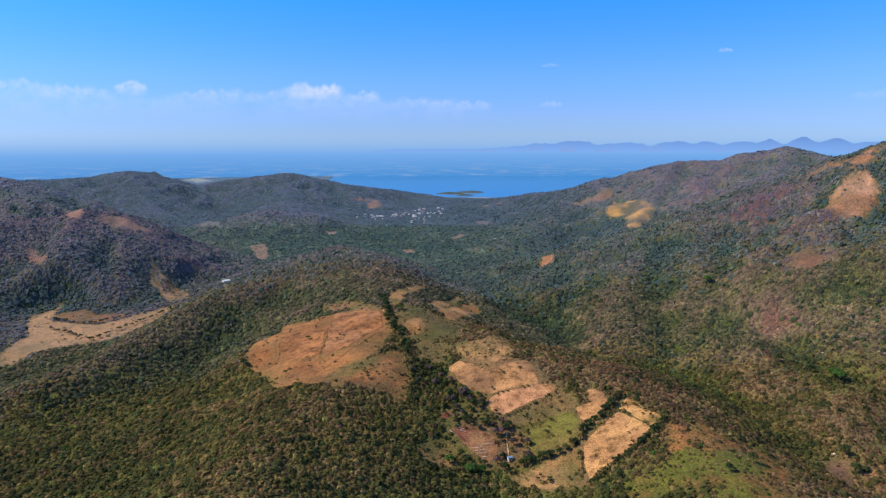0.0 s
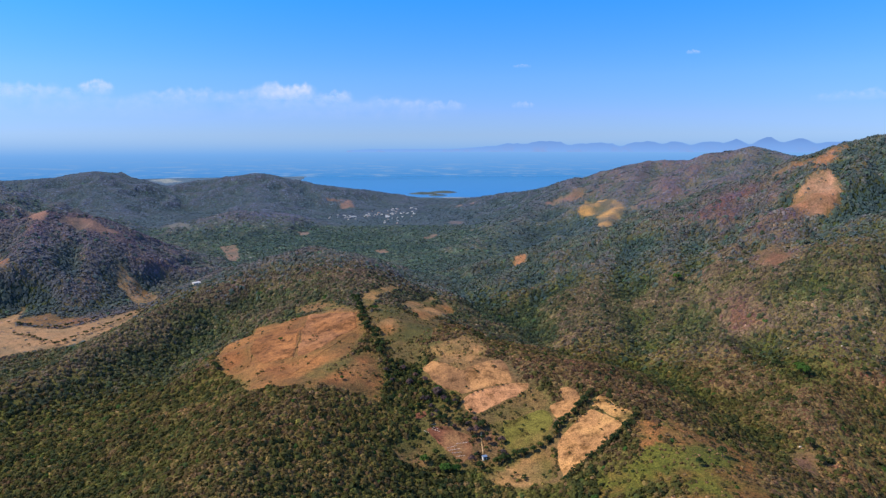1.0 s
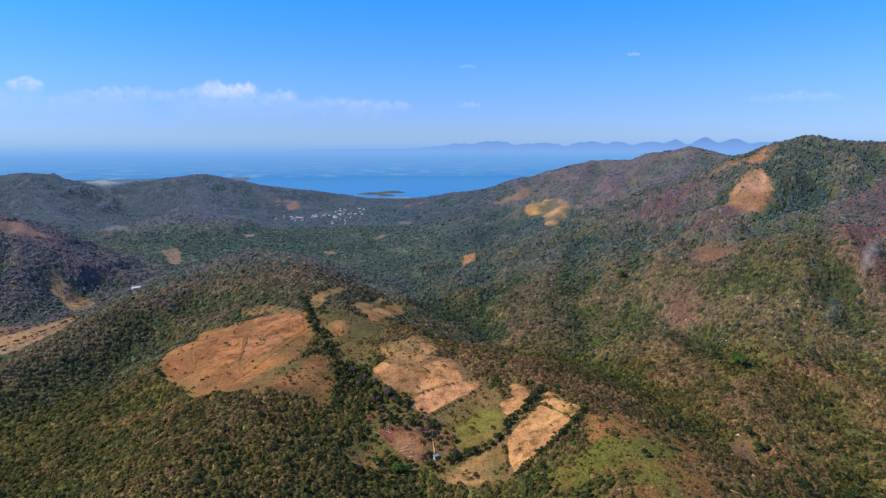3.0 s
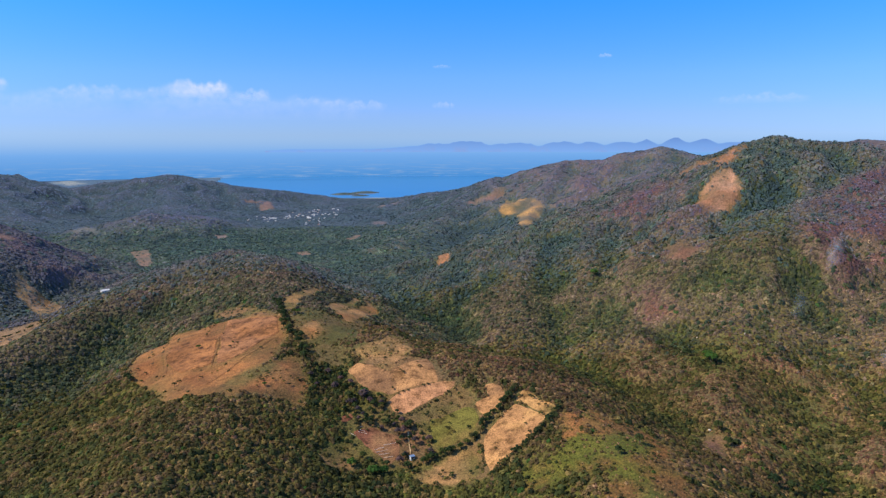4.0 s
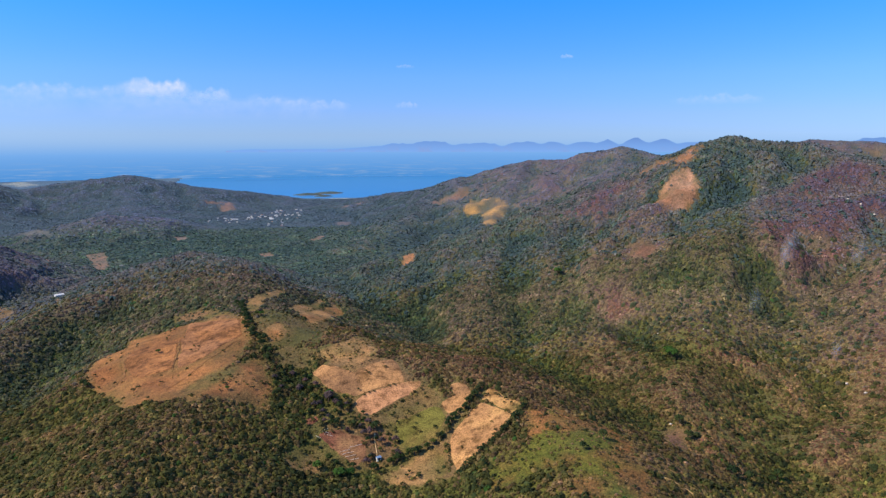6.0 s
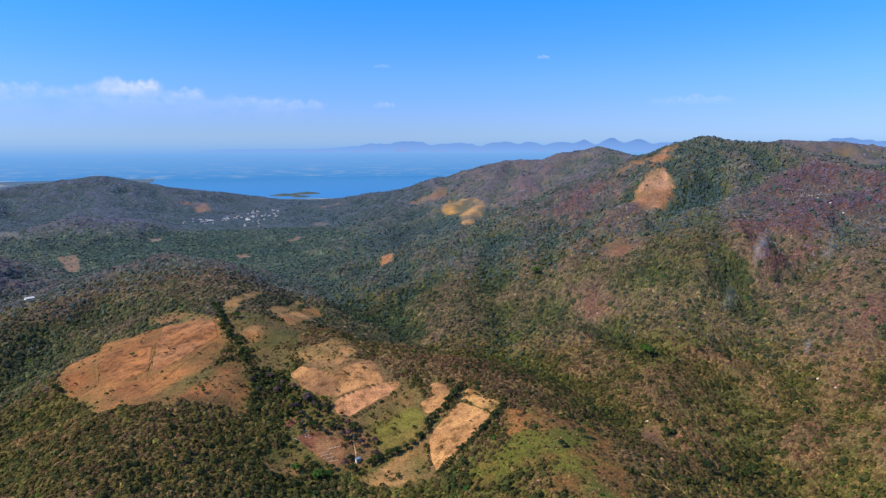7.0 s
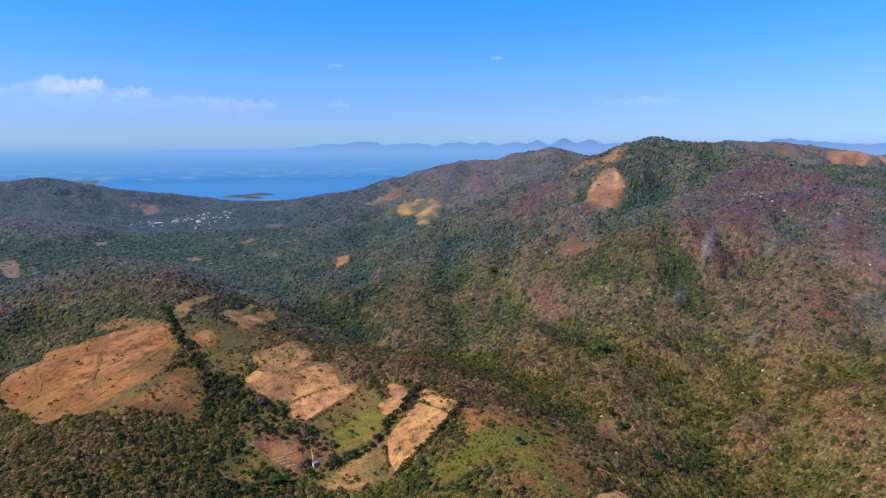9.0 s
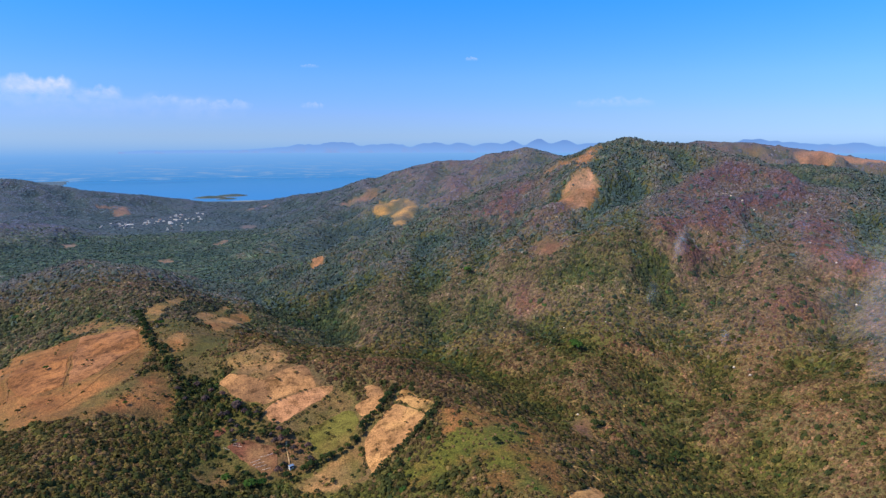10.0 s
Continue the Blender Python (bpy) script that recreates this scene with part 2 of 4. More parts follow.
RIDGES["dark_ridge"] = ([(921, 987, 253), (943, 938, 237), (965, 900, 231), (987, 846, 236), (1010, 770, 231), (1015, 712, 219), (1048, 585, 198)], 0.46, 20, 34)
RIDGES["far_range"] = ([(1010, 1550, 221), (963, 1638, 242), (907, 1726, 265), (859, 1806, 249), (821, 1879, 224), (760, 1958, 225), (675, 2041, 207), (619, 2111, 187), (551, 2233, 151), (473, 2353, 113), (282, 2534, 75), (155, 2645, 46), (19, 2700, 20)], 0.46, 22, 26)
RIDGES["far_spur"] = ([(907, 1726, 266), (805, 1587, 200), (616, 1433, 140), (478, 1358, 104)], 0.44, 20, 24)
RIDGES["scar_spur"] = ([(727, 1970, 224), (596, 1772, 156), (487, 1577, 97), (412, 1442, 78)], 0.44, 20, 22)
RIDGES["far_foot"] = ([(551, 2233, 160), (395, 1961, 92), (247, 1682, 59), (123, 1475, 45)], 0.4, 25, 18)
RIDGES["bare_range"] = ([(1550, 2000, 250), (1689, 1843, 285), (1758, 1707, 279), (1839, 1618, 264), (1962, 1549, 240), (2045, 1438, 218), (2200, 1200, 180)], 0.5, 20, 60)


RIVER = ([(-485, 660, 0), (-535, 790, 0), (-575, 905, 0)], [(-465, 780, 0), (-430, 880, 0), (-405, 985, 0), (-410, 1080, 0)])


def valley_floor(x, y):
    r = np.hypot(x, y)
    return np.interp(r, [0, 300, 800, 1100, 2450, 3050, 3350, 3500, 3520], [56, 54, 30, 24, 20, 12, 3, -5, -5])


def lake_level(r):
    return np.interp(r, [0, 3380, 4850, 5000], [0, 0, 44, 48.5])


def height(x, y):
    x, y = np.asarray(x, float), np.asarray(y, float)
    wx = x + 22 * fbm(x, y, 170, 3, 5) * np.clip(np.hypot(x, y) / 900, 0.4, 1)
    wy = y + 22 * fbm(x, y, 170, 3, 9) * np.clip(np.hypot(x, y) / 900, 0.4, 1)
    farm_folds = (spurs(wx, wy, 185, 40) - 0.64) * 1.45
    hill_folds = (spurs(wx + 30 * fbm(x, y, 90, 3, 21), wy, 150, 40) - 0.62) * 2.2
    low, high = np.exp(valley_floor(x, y) / 6.0), 1e-9
    for k, (line, grade, soft, fold) in enumerate(RIDGES.values()):
        z, d = rise(wx, wy, line, grade, soft)
        z = np.clip(z + (farm_folds if k < 3 else hill_folds) * fold * np.clip(d / 90, 0, 1), -60, 400)
        if k < 3:
            low = low + np.exp(z / 6.0)
        else:           # the hills meet in sharper gullies
            high = high + np.exp(z / 2.5)
    low, high = 6.0 * np.log(low), 2.5 * np.log(high)
    z = np.maximum(low, high) + 4.0 * np.log1p(np.exp(-np.abs(low - high) / 4.0))
    # the dry river has levelled its valley
    d = np.minimum(rise(x, y, RIVER[0], 0, 1)[1], rise(x, y, RIVER[1], 0, 1)[1])
    level = np.clip(1.6 - d / 55, 0, 1)
    level = level * level * (3 - 2 * level)
    z = z * (1 - level) + 29 * level
    z = z + 1.6 * fbm(x, y, 45, 4, 77) * (1 - 0.8 * level)
    r = np.hypot(x, y)
    az = np.degrees(np.arctan2(x, y))
    plain = lake_level(r) + np.where((az + 3.5 * fbm(x, y, 420, 4, 19) < -9.5) | (az > 30), 2.5, -4.0)
    far = np.clip((r - 3360) / 80, 0, 1)
    return np.where(r > 3360, np.maximum(z * (1 - far) + plain * far, plain), z)


def inside(x, y, ring):
    hit = np.zeros(np.shape(x), bool)
    for (x0, y0), (x1, y1) in zip(ring, ring[1:] + ring[:1]):
        hit ^= ((y0 > y) != (y1 > y)) & (x < (x1 - x0) * (y - y0) / (y1 - y0 + 1e-9) + x0)
    return hit
# ---- end of landform ----


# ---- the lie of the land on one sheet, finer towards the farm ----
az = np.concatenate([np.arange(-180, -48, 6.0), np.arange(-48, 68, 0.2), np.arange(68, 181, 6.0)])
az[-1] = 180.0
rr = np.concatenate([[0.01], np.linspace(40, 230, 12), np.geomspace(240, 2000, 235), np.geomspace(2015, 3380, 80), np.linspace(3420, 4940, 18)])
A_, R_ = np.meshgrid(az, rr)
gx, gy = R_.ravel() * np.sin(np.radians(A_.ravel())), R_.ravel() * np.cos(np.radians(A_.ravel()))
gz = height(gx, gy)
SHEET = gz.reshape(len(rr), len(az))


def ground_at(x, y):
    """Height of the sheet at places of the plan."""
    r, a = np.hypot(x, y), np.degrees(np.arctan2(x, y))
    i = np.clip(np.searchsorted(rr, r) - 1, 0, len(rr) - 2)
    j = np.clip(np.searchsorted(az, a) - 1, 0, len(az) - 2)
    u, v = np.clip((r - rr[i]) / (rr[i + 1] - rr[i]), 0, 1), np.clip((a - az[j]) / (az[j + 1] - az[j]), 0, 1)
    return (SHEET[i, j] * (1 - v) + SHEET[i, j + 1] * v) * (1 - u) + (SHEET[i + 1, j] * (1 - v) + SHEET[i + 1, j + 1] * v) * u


# ---- cover: what grows where ----
DRY = [(0.0, (0.032, 0.056, 0.017)), (0.2, (0.080, 0.098, 0.024)), (0.4, (0.125, 0.112, 0.042)),
       (0.6, (0.165, 0.128, 0.066)), (0.8, (0.168, 0.114, 0.068)), (1.0, (0.165, 0.080, 0.058)), (1.12, (0.130, 0.076, 0.072)), (1.25, (0.090, 0.072, 0.088))]
# centre, reach, dryness
DARK_HILL_COVER = [(-640, 1230, 330, 0.6), (-673, 1164, 60, 1.1), (-606, 1174, 50, 1.1), (-527, 1179, 45, 1.0), (-488, 1237, 45, 0.95), (-742, 1069, 80, 0.9), (-699, 1107, 60, 0.9),
    (-587, 1057, 40, 0.35), (-524, 1083, 40, 0.3), (-489, 1023, 50, 0.25), (-517, 999, 22, 0.8), (-574, 981, 50, 0.3), (-660, 1024, 40, 0.85), (-603, 951, 50, 0.25),
    (-646, 943, 60, 0.3), (-460, 1134, 30, 0.7), (-436, 1150, 30, 0.9), (-544, 971, 30, 0.3), (-640, 1160, 40, 0.8)]
FARM_COVER = [(-100, 400, 160, 0.36), (-250, 600, 180, 0.34), (-200, 350, 120, 0.14), (-150, 900, 140, 0.45), (60, 560, 70, 0.5), (172, 855, 70, 0.22), (140, 503, 26, 0.58),
    (160, 470, 22, 0.55), (146, 661, 26, 0.55)]
LOWER_SLOPE_COVER = [(170, 420, 70, 0.4), (291, 589, 22, 0.62), (332, 517, 18, 0.12), (435, 536, 30, 0.38), (309, 462, 30, 0.48), (328, 415, 40, 0.42), (327, 449, 35, 0.48),
    (344, 375, 40, 0.45), (418, 469, 45, 0.55), (286, 535, 25, 0.6), (264, 472, 25, 0.6), (177, 430, 22, 0.55), (178, 365, 18, 0.8), (449, 530, 35, 0.42),
    (488, 476, 40, 0.62), (511, 431, 40, 0.5), (523, 383, 40, 0.5), (393, 444, 40, 0.46), (393, 379, 40, 0.5), (313, 404, 40, 0.42), (388, 300, 40, 0.46),
    (398, 271, 40, 0.45), (207, 332, 30, 0.5), (264, 378, 25, 0.55)]
FAR_COVER = [(0, 1600, 350, 0.16), (-300, 1600, 300, 0.14), (300, 2000, 300, 0.28), (-480, 1980, 130, 0.85), (-1000, 2600, 600, 0.3), (-1200, 1700, 220, 0.55), (1800, 1650, 250, 0.6),
    (748, 1670, 150, 0.75), (879, 1670, 110, 0.4), (691, 1869, 120, 0.7), (577, 1965, 150, 0.75), (452, 1977, 150, 0.5), (304, 1846, 150, 0.22)]
RED_SLOPE_COVER = [(649, 880, 60, 0.25), (561, 802, 70, 0.08), (725, 856, 60, 0.35), (426, 738, 25, 0.95), (497, 800, 40, 0.75), (399, 677, 35, 0.4), (367, 656, 25, 0.5),
    (430, 668, 45, 0.35), (484, 688, 45, 0.3), (409, 590, 35, 0.6), (443, 594, 30, 0.2), (722, 759, 40, 0.95), (629, 734, 45, 0.85), (580, 652, 45, 0.9),
    (639, 647, 50, 0.85), (712, 684, 45, 0.92), (757, 669, 45, 0.92), (666, 627, 35, 0.25), (625, 561, 40, 0.3), (586, 580, 40, 0.75), (499, 647, 40, 0.38),
    (480, 598, 35, 0.36), (499, 528, 45, 0.6), (682, 589, 50, 0.88)]
RED_SLOPE_COVER_B = [(756, 613, 50, 0.88), (676, 509, 50, 0.9), (794, 570, 45, 0.3), (649, 453, 50, 0.85), (579, 460, 50, 0.7), (947, 774, 80, 0.2)]
SPUR_COVER = [(467, 934, 50, 0.85), (421, 934, 50, 0.6), (327, 953, 80, 0.3), (241, 970, 80, 0.28), (167, 1013, 80, 0.22), (94, 1026, 80, 0.18), (342, 869, 60, 0.3),
    (357, 805, 50, 0.5), (273, 839, 60, 0.3), (208, 749, 60, 0.35), (274, 728, 50, 0.45), (294, 672, 45, 0.4), (343, 658, 26, 1.3)]
REGIONS = DARK_HILL_COVER + FARM_COVER + LOWER_SLOPE_COVER + FAR_COVER + RED_SLOPE_COVER + RED_SLOPE_COVER_B + SPUR_COVER


def dryness(x, y):
    top, low = 0.0, 1e-6
    for cx, cy, reach, dry in REGIONS:
        w = np.exp(-((x - cx) ** 2 + (y - cy) ** 2) * 1.3 / (reach * reach))
        top, low = top + w * dry, low + w
    base = (top + 0.35 * 0.02) / (low + 0.02)
    # spurs dry out first, gullies stay green
    swell = ground_at(x, y) - 0.25 * (ground_at(x + 32, y) + ground_at(x - 32, y) + ground_at(x, y + 32) + ground_at(x, y - 32))
    return base + 0.16 * fbm(x, y, 110, 4, 301) + 0.12 * fbm(x, y, 24, 3, 307) + np.clip(swell * 0.05, -0.22, 0.16)


def palette(dry):
    stops = [p for p, _ in DRY]
    return np.stack([np.interp(dry, stops, [c[k] for _, c in DRY]) for k in range(3)], -1)


def polar(r, az):
    return r * np.sin(np.radians(az)), r * np.cos(np.radians(az))


def link_mesh(name, verts, faces, material, cover=None, smooth=True):
    """One mesh object out of arrays; all faces have the same number of corners."""
    me = bpy.data.meshes.new(name)
    k = faces.shape[1]
    me.vertices.add(len(verts))
    me.vertices.foreach_set("co", np.ascontiguousarray(verts, np.float32).ravel())
    me.loops.add(faces.size)
    me.loops.foreach_set("vertex_index", np.ascontiguousarray(faces, np.int32).ravel())
    me.polygons.add(len(faces))
    me.polygons.foreach_set("loop_start", np.arange(0, faces.size, k, dtype=np.int32))
    me.polygons.foreach_set("use_smooth", np.full(len(faces), smooth))
    me.update(calc_edges=True)
    if cover is not None:
        at = me.attributes.new("cover", "FLOAT_COLOR", "POINT")
        at.data.foreach_set("color", (cover if cover.shape[1] == 4 else np.concatenate([cover, np.ones((len(cover), 1))], 1)).astype(np.float32).ravel())
    me.materials.append(material)
    return new(name, me)


def grid_faces(rows, cols):
    i = np.arange(rows - 1)[:, None] * cols + np.arange(cols - 1)[None, :]
    return np.stack([i, i + 1, i + cols + 1, i + cols], -1).reshape(-1, 4)


# ---- bare soil on the slopes, dry river bed and far plots, in plan ----
ORANGE, TAN, PALE, RUFOUS, SAND = (0.27, 0.135, 0.085), (0.33, 0.19, 0.14), (0.12, 0.11, 0.10), (0.17, 0.088, 0.062), (0.28, 0.18, 0.115)
STRAW, STRAW2, GOLD, SLOPE = (0.31, 0.178, 0.085), (0.33, 0.18, 0.10), (0.36, 0.22, 0.095), (0.25, 0.12, 0.05)
FALLOW, EARTH, RUST, OLIVE = (0.17, 0.10, 0.055), (0.14, 0.062, 0.042), (0.23, 0.10, 0.045), (0.125, 0.098, 0.034)
MEADOW, PALESOIL, BROWNSTRAW, PINKSTRAW = (0.105, 0.105, 0.026), (0.46, 0.29, 0.15), (0.17, 0.082, 0.035), (0.21, 0.108, 0.055)
BARE = []


def bare(soil_colour, ring, mixed_with=None):
    BARE.append((soil_colour, ring, mixed_with or soil_colour))


bare(SAND, [(-478, 664), (-521, 728), (-532, 791), (-584, 882), (-584, 955), (-545, 870), (-473, 850), (-446, 896), (-417, 955), (-399, 996), (-385, 936), (-397, 866), (-398, 812), (-425, 778), (-445, 771), (-484, 728)])
bare(RUFOUS, [(-556, 888), (-548, 922), (-490, 915), (-454, 895), (-477, 853)], FALLOW)
bare(FALLOW, [(-490, 1050), (-500, 1100), (-431, 1063), (-403, 1006), (-425, 975)], SAND)
bare(ORANGE, [(-639, 1161), (-633, 1189), (-603, 1201), (-571, 1193), (-535, 1186), (-563, 1166), (-595, 1163)], (0.11, 0.06, 0.045))
bare(ORANGE, [(-922, 1556), (-906, 1567), (-660, 1174), (-657, 1153), (-675, 1152)])
bare(RUFOUS, [(-685, 1029), (-674, 1046), (-615, 989), (-623, 978), (-664, 1008)], (0.11, 0.06, 0.045))
bare(RUFOUS, [(-392, 1022), (-381, 1080), (-347, 1024), (-334, 929), (-382, 1006)])
bare(ORANGE, [(-491, 1602), (-458, 1626), (-416, 1498), (-376, 1375), (-409, 1397), (-454, 1501)])
bare(TAN, [(574, 871), (560, 833), (555, 806), (528, 801), (514, 808), (501, 819), (481, 832), (520, 868), (551, 875)], ORANGE)
bare(RUFOUS, [(654, 963), (608, 914), (567, 884), (584, 932), (564, 954), (541, 964), (555, 968), (578, 959), (614, 954)], ORANGE)
bare(RUFOUS, [(427, 781), (445, 770), (435, 723), (405, 700), (406, 732)], (0.11, 0.08, 0.045))
bare((0.33, 0.19, 0.06), [(491, 1859), (520, 1753), (534, 1617), (507, 1565), (463, 1495), (420, 1449), (468, 1637), (434, 1702)], (0.10, 0.075, 0.04))
bare(RUFOUS, [(448, 1997), (514, 1956), (503, 1881), (388, 1971)], (0.11, 0.08, 0.045))
bare(FALLOW, [(252, 400), (265, 399), (263, 383), (245, 355), (236, 362)], OLIVE)
bare(ORANGE, [(168, 1103), (190, 1119), (180, 1028), (162, 1036)])
bare(ORANGE, [(-101, 1526), (-73, 1541), (-65, 1491), (-86, 1465)])
bare(ORANGE, [(10, 1703), (44, 1804), (68, 1803), (42, 1710)])
bare(TAN, [(126, 2500), (226, 2462), (234, 2453), (162, 2474)])
bare(ORANGE, [(-312, 2644), (-267, 2693), (-250, 2617), (-295, 2580)])
bare(TAN, [(-343, 1841), (-314, 1870), (-298, 1818), (-321, 1791)])
bare(ORANGE, [(-374, 2669), (-315, 2677), (-294, 2668), (-362, 2648)])
bare(RUFOUS, [(108, 2133), (156, 2130), (149, 2041), (111, 2038)])
bare(PALE, [(-795, 2072), (-637, 1828), (-637, 1803), (-704, 1856)])
bare(RUFOUS, [(248, 391), (259, 389), (248, 360), (242, 370)])
bare(TAN, [(179, 282), (201, 293), (204, 289), (189, 279), (177, 279)])
bare(ORANGE, [(1807, 1582), (1878, 1578), (1979, 1529), (2052, 1431), (1999, 1403), (1911, 1482), (1784, 1521)])
bare((0.10, 0.075, 0.05), [(1691, 1678), (1753, 1625), (1781, 1582), (1706, 1604)])
# rough clearings on the farm ridge
bare((0.19, 0.11, 0.06), [(-16, 422), (5, 426), (14, 410), (7, 396), (-9, 396), (-17, 408)], (0.10, 0.08, 0.034))
bare(SLOPE, [(-16, 575), (-10, 600), (5, 617), (8, 578), (-7, 562)], OLIVE)
bare(STRAW, [(-17, 701), (20, 832), (25, 809), (-7, 674)], OLIVE)
bare((0.20, 0.13, 0.06), [(10, 553), (35, 559), (65, 611), (59, 526), (44, 510), (12, 519)], (0.10, 0.095, 0.03))
bare((0.13, 0.085, 0.04), [(-50, 642), (-34, 684), (-10, 648), (12, 627), (37, 684), (11, 567), (-17, 560), (-39, 563)], (0.075, 0.07, 0.024))
bare((0.12, 0.10, 0.035), [(0, 520), (25, 530), (72, 513), (82, 480), (95, 465), (100, 450), (97, 430), (112, 415), (95, 395), (88, 365), (60, 362), (38, 384), (46, 410), (34, 440), (30, 465), (5, 495)], FALLOW)
bare((0.15, 0.085, 0.05), [(-4, 452), (12, 462), (30, 468), (48, 440), (60, 412), (62, 400), (42, 396), (24, 400), (10, 414), (-2, 430)], (0.085, 0.08, 0.03))
bare(STRAW, [(40, 384), (52, 389), (69, 396), (85, 402), (88, 393), (87, 379), (83, 370), (69, 367), (54, 370)], OLIVE)
bare(FALLOW, [(34, 447), (58, 452), (76, 461), (91, 462), (93, 448), (76, 441), (61, 440), (52, 436), (39, 441)], OLIVE)
bare(OLIVE, [(6, 542), (30, 555), (63, 618), (57, 532), (46, 509), (26, 513), (12, 531)], STRAW)
bare(SLOPE, [(-178, 705), (-150, 700), (-119, 681), (-64, 647), (-53, 591), (-54, 544), (-63, 520), (-78, 491), (-96, 477), (-132, 485), (-152, 534), (-179, 576), (-201, 621), (-191, 647), (-171, 664)], (0.19, 0.085, 0.036))
bare(RUST, [(-52, 535), (-36, 541), (-29, 506), (-28, 458), (-44, 469), (-62, 475), (-80, 478), (-74, 497)], (0.13, 0.062, 0.028))
bare(FALLOW, [(-143, 728), (-106, 725), (-70, 679), (-66, 652), (-133, 708)], OLIVE)
bare(STRAW, [(-66, 702), (-57, 731), (-45, 764), (-29, 803), (-22, 791), (-42, 725), (-50, 684), (-55, 660)], OLIVE)
bare(STRAW, [(-7, 659), (5, 720), (20, 778), (40, 814), (44, 761), (22, 674), (7, 629)], SLOPE)
bare(STRAW, [(-38, 599), (-26, 623), (-20, 602), (-22, 578), (-32, 572)], SLOPE)
bare((0.17, 0.095, 0.06), [(-29, 553), (-13, 561), (5, 548), (5, 524), (-9, 524), (-24, 531)], (0.12, 0.085, 0.04))
bare((0.105, 0.088, 0.034), [(-97, 490), (-79, 518), (-55, 535), (-50, 519), (-69, 488), (-85, 468)], (0.17, 0.09, 0.04))

GRASSES = [((0.085, 0.094, 0.020), [(166, 408), (196, 390), (205, 358), (194, 310), (175, 278), (97, 330), (100, 354), (128, 367)], (0.15, 0.075, 0.03)),
           ((0.062, 0.070, 0.016), [(-342, 540), (-258, 579), (-190, 586), (-151, 516), (-204, 517), (-251, 480), (-315, 494)], (0.085, 0.075, 0.022)),
           ((0.20, 0.095, 0.042), [(142, 406), (153, 411), (171, 391), (177, 374), (164, 368), (153, 376), (137, 369)], (0.14, 0.095, 0.035)),
           ((0.085, 0.092, 0.028), [(301, 423), (352, 462), (396, 456), (391, 414), (330, 368), (290, 370), (284, 387)], (0.125, 0.10, 0.045)),
           ((0.105, 0.10, 0.034), [(367, 563), (414, 578), (430, 555), (393, 520), (340, 494), (291, 474)], (0.085, 0.092, 0.028))]


def bare_mask(x, y, spot):
    """1 on the bare soil, 0 off it, with a frayed edge."""
    ring = spot[1]
    xs, ys = [q[0] for q in ring], [q[1] for q in ring]
    span = min(max(xs) - min(xs), max(ys) - min(ys))
    near = (x > min(xs) - span) & (x < max(xs) + span) & (y > min(ys) - span) & (y < max(ys) + span)
    out = np.zeros(np.shape(x))
    if near.any():
        u, v = x[near], y[near]
        fray = min(0.16 * span, 14)
        got = 0.0
        for k in range(4):
            got = got + inside(u + fray * fbm(u, v, 0.5 * span, 4, 611 + k // 2) + (k % 2) * 3 - 1.5, v + fray * fbm(u, v, 0.5 * span, 4, 655 + k // 2), ring)
        out[near] = got / 4.0 * np.clip(0.85 + 0.6 * fbm(u, v, 0.25 * span, 3, 690), 0, 1)
    return out


# ---- ground: one sheet out to the horizon ----
soil = palette(np.clip(dryness(gx, gy), 0, 1.25)) * 0.8 + np.array((0.008, 0.004, 0.001))
# haze put into the soil colour: bluer and darker past 1700 m
far_haze = (np.clip((np.hypot(gx, gy) - 1700) / 400, 0, 1) * np.clip((18 - np.degrees(np.arctan2(gx, gy))) / 6, 0.3, 1))[:, None]
soil = soil * (1 + far_haze * (np.array((0.38, 0.50, 0.95)) - 1))
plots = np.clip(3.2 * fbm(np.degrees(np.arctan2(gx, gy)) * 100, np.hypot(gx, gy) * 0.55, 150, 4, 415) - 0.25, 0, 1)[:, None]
# a further haze tint in the soil, coming in from 650 m
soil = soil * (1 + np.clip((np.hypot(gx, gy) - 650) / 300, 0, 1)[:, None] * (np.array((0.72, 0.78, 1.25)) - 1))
# past 3250 m the soil is painted hazy blue with pale plots
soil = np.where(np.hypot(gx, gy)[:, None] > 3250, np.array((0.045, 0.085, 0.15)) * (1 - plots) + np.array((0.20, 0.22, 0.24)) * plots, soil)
growth = np.ones(len(gx))
for spot in BARE + GRASSES:
    m_ = bare_mask(gx, gy, spot)[:, None] * np.where((np.hypot(gx, gy) > 1250) & (gx < 200), 0.6, 1.0)[:, None]
    w_ = np.clip(0.45 + 2.4 * fbm(gx, gy, 30, 5, 733), 0, 1)[:, None]
    soil = soil * (1 - m_) + (np.array(spot[0]) * (1 - w_) + np.array(spot[2]) * w_) * m_
    growth = growth * (1 - (0.4 if spot in GRASSES else 0.9) * m_[:, 0])
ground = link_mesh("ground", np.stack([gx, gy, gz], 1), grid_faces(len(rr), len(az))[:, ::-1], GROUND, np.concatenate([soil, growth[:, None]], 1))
ground.data.materials.append(SLOPE_GROUND)
ground.data.materials.append(FAR_GROUND)
ring_r = np.repeat(rr[:-1], len(az) - 1) * (1 + np.random.default_rng(4).normal(0, 0.045, (len(rr) - 1) * (len(az) - 1)))
ring_a = np.tile(az[:-1], len(rr) - 1) + np.random.default_rng(6).normal(0, 1.6, (len(rr) - 1) * (len(az) - 1))
# haze-sheen soils from 1150 m, stronger past 1880 m on the left
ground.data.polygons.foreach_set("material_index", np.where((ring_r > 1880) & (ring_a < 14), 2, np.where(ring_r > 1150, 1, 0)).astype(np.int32))
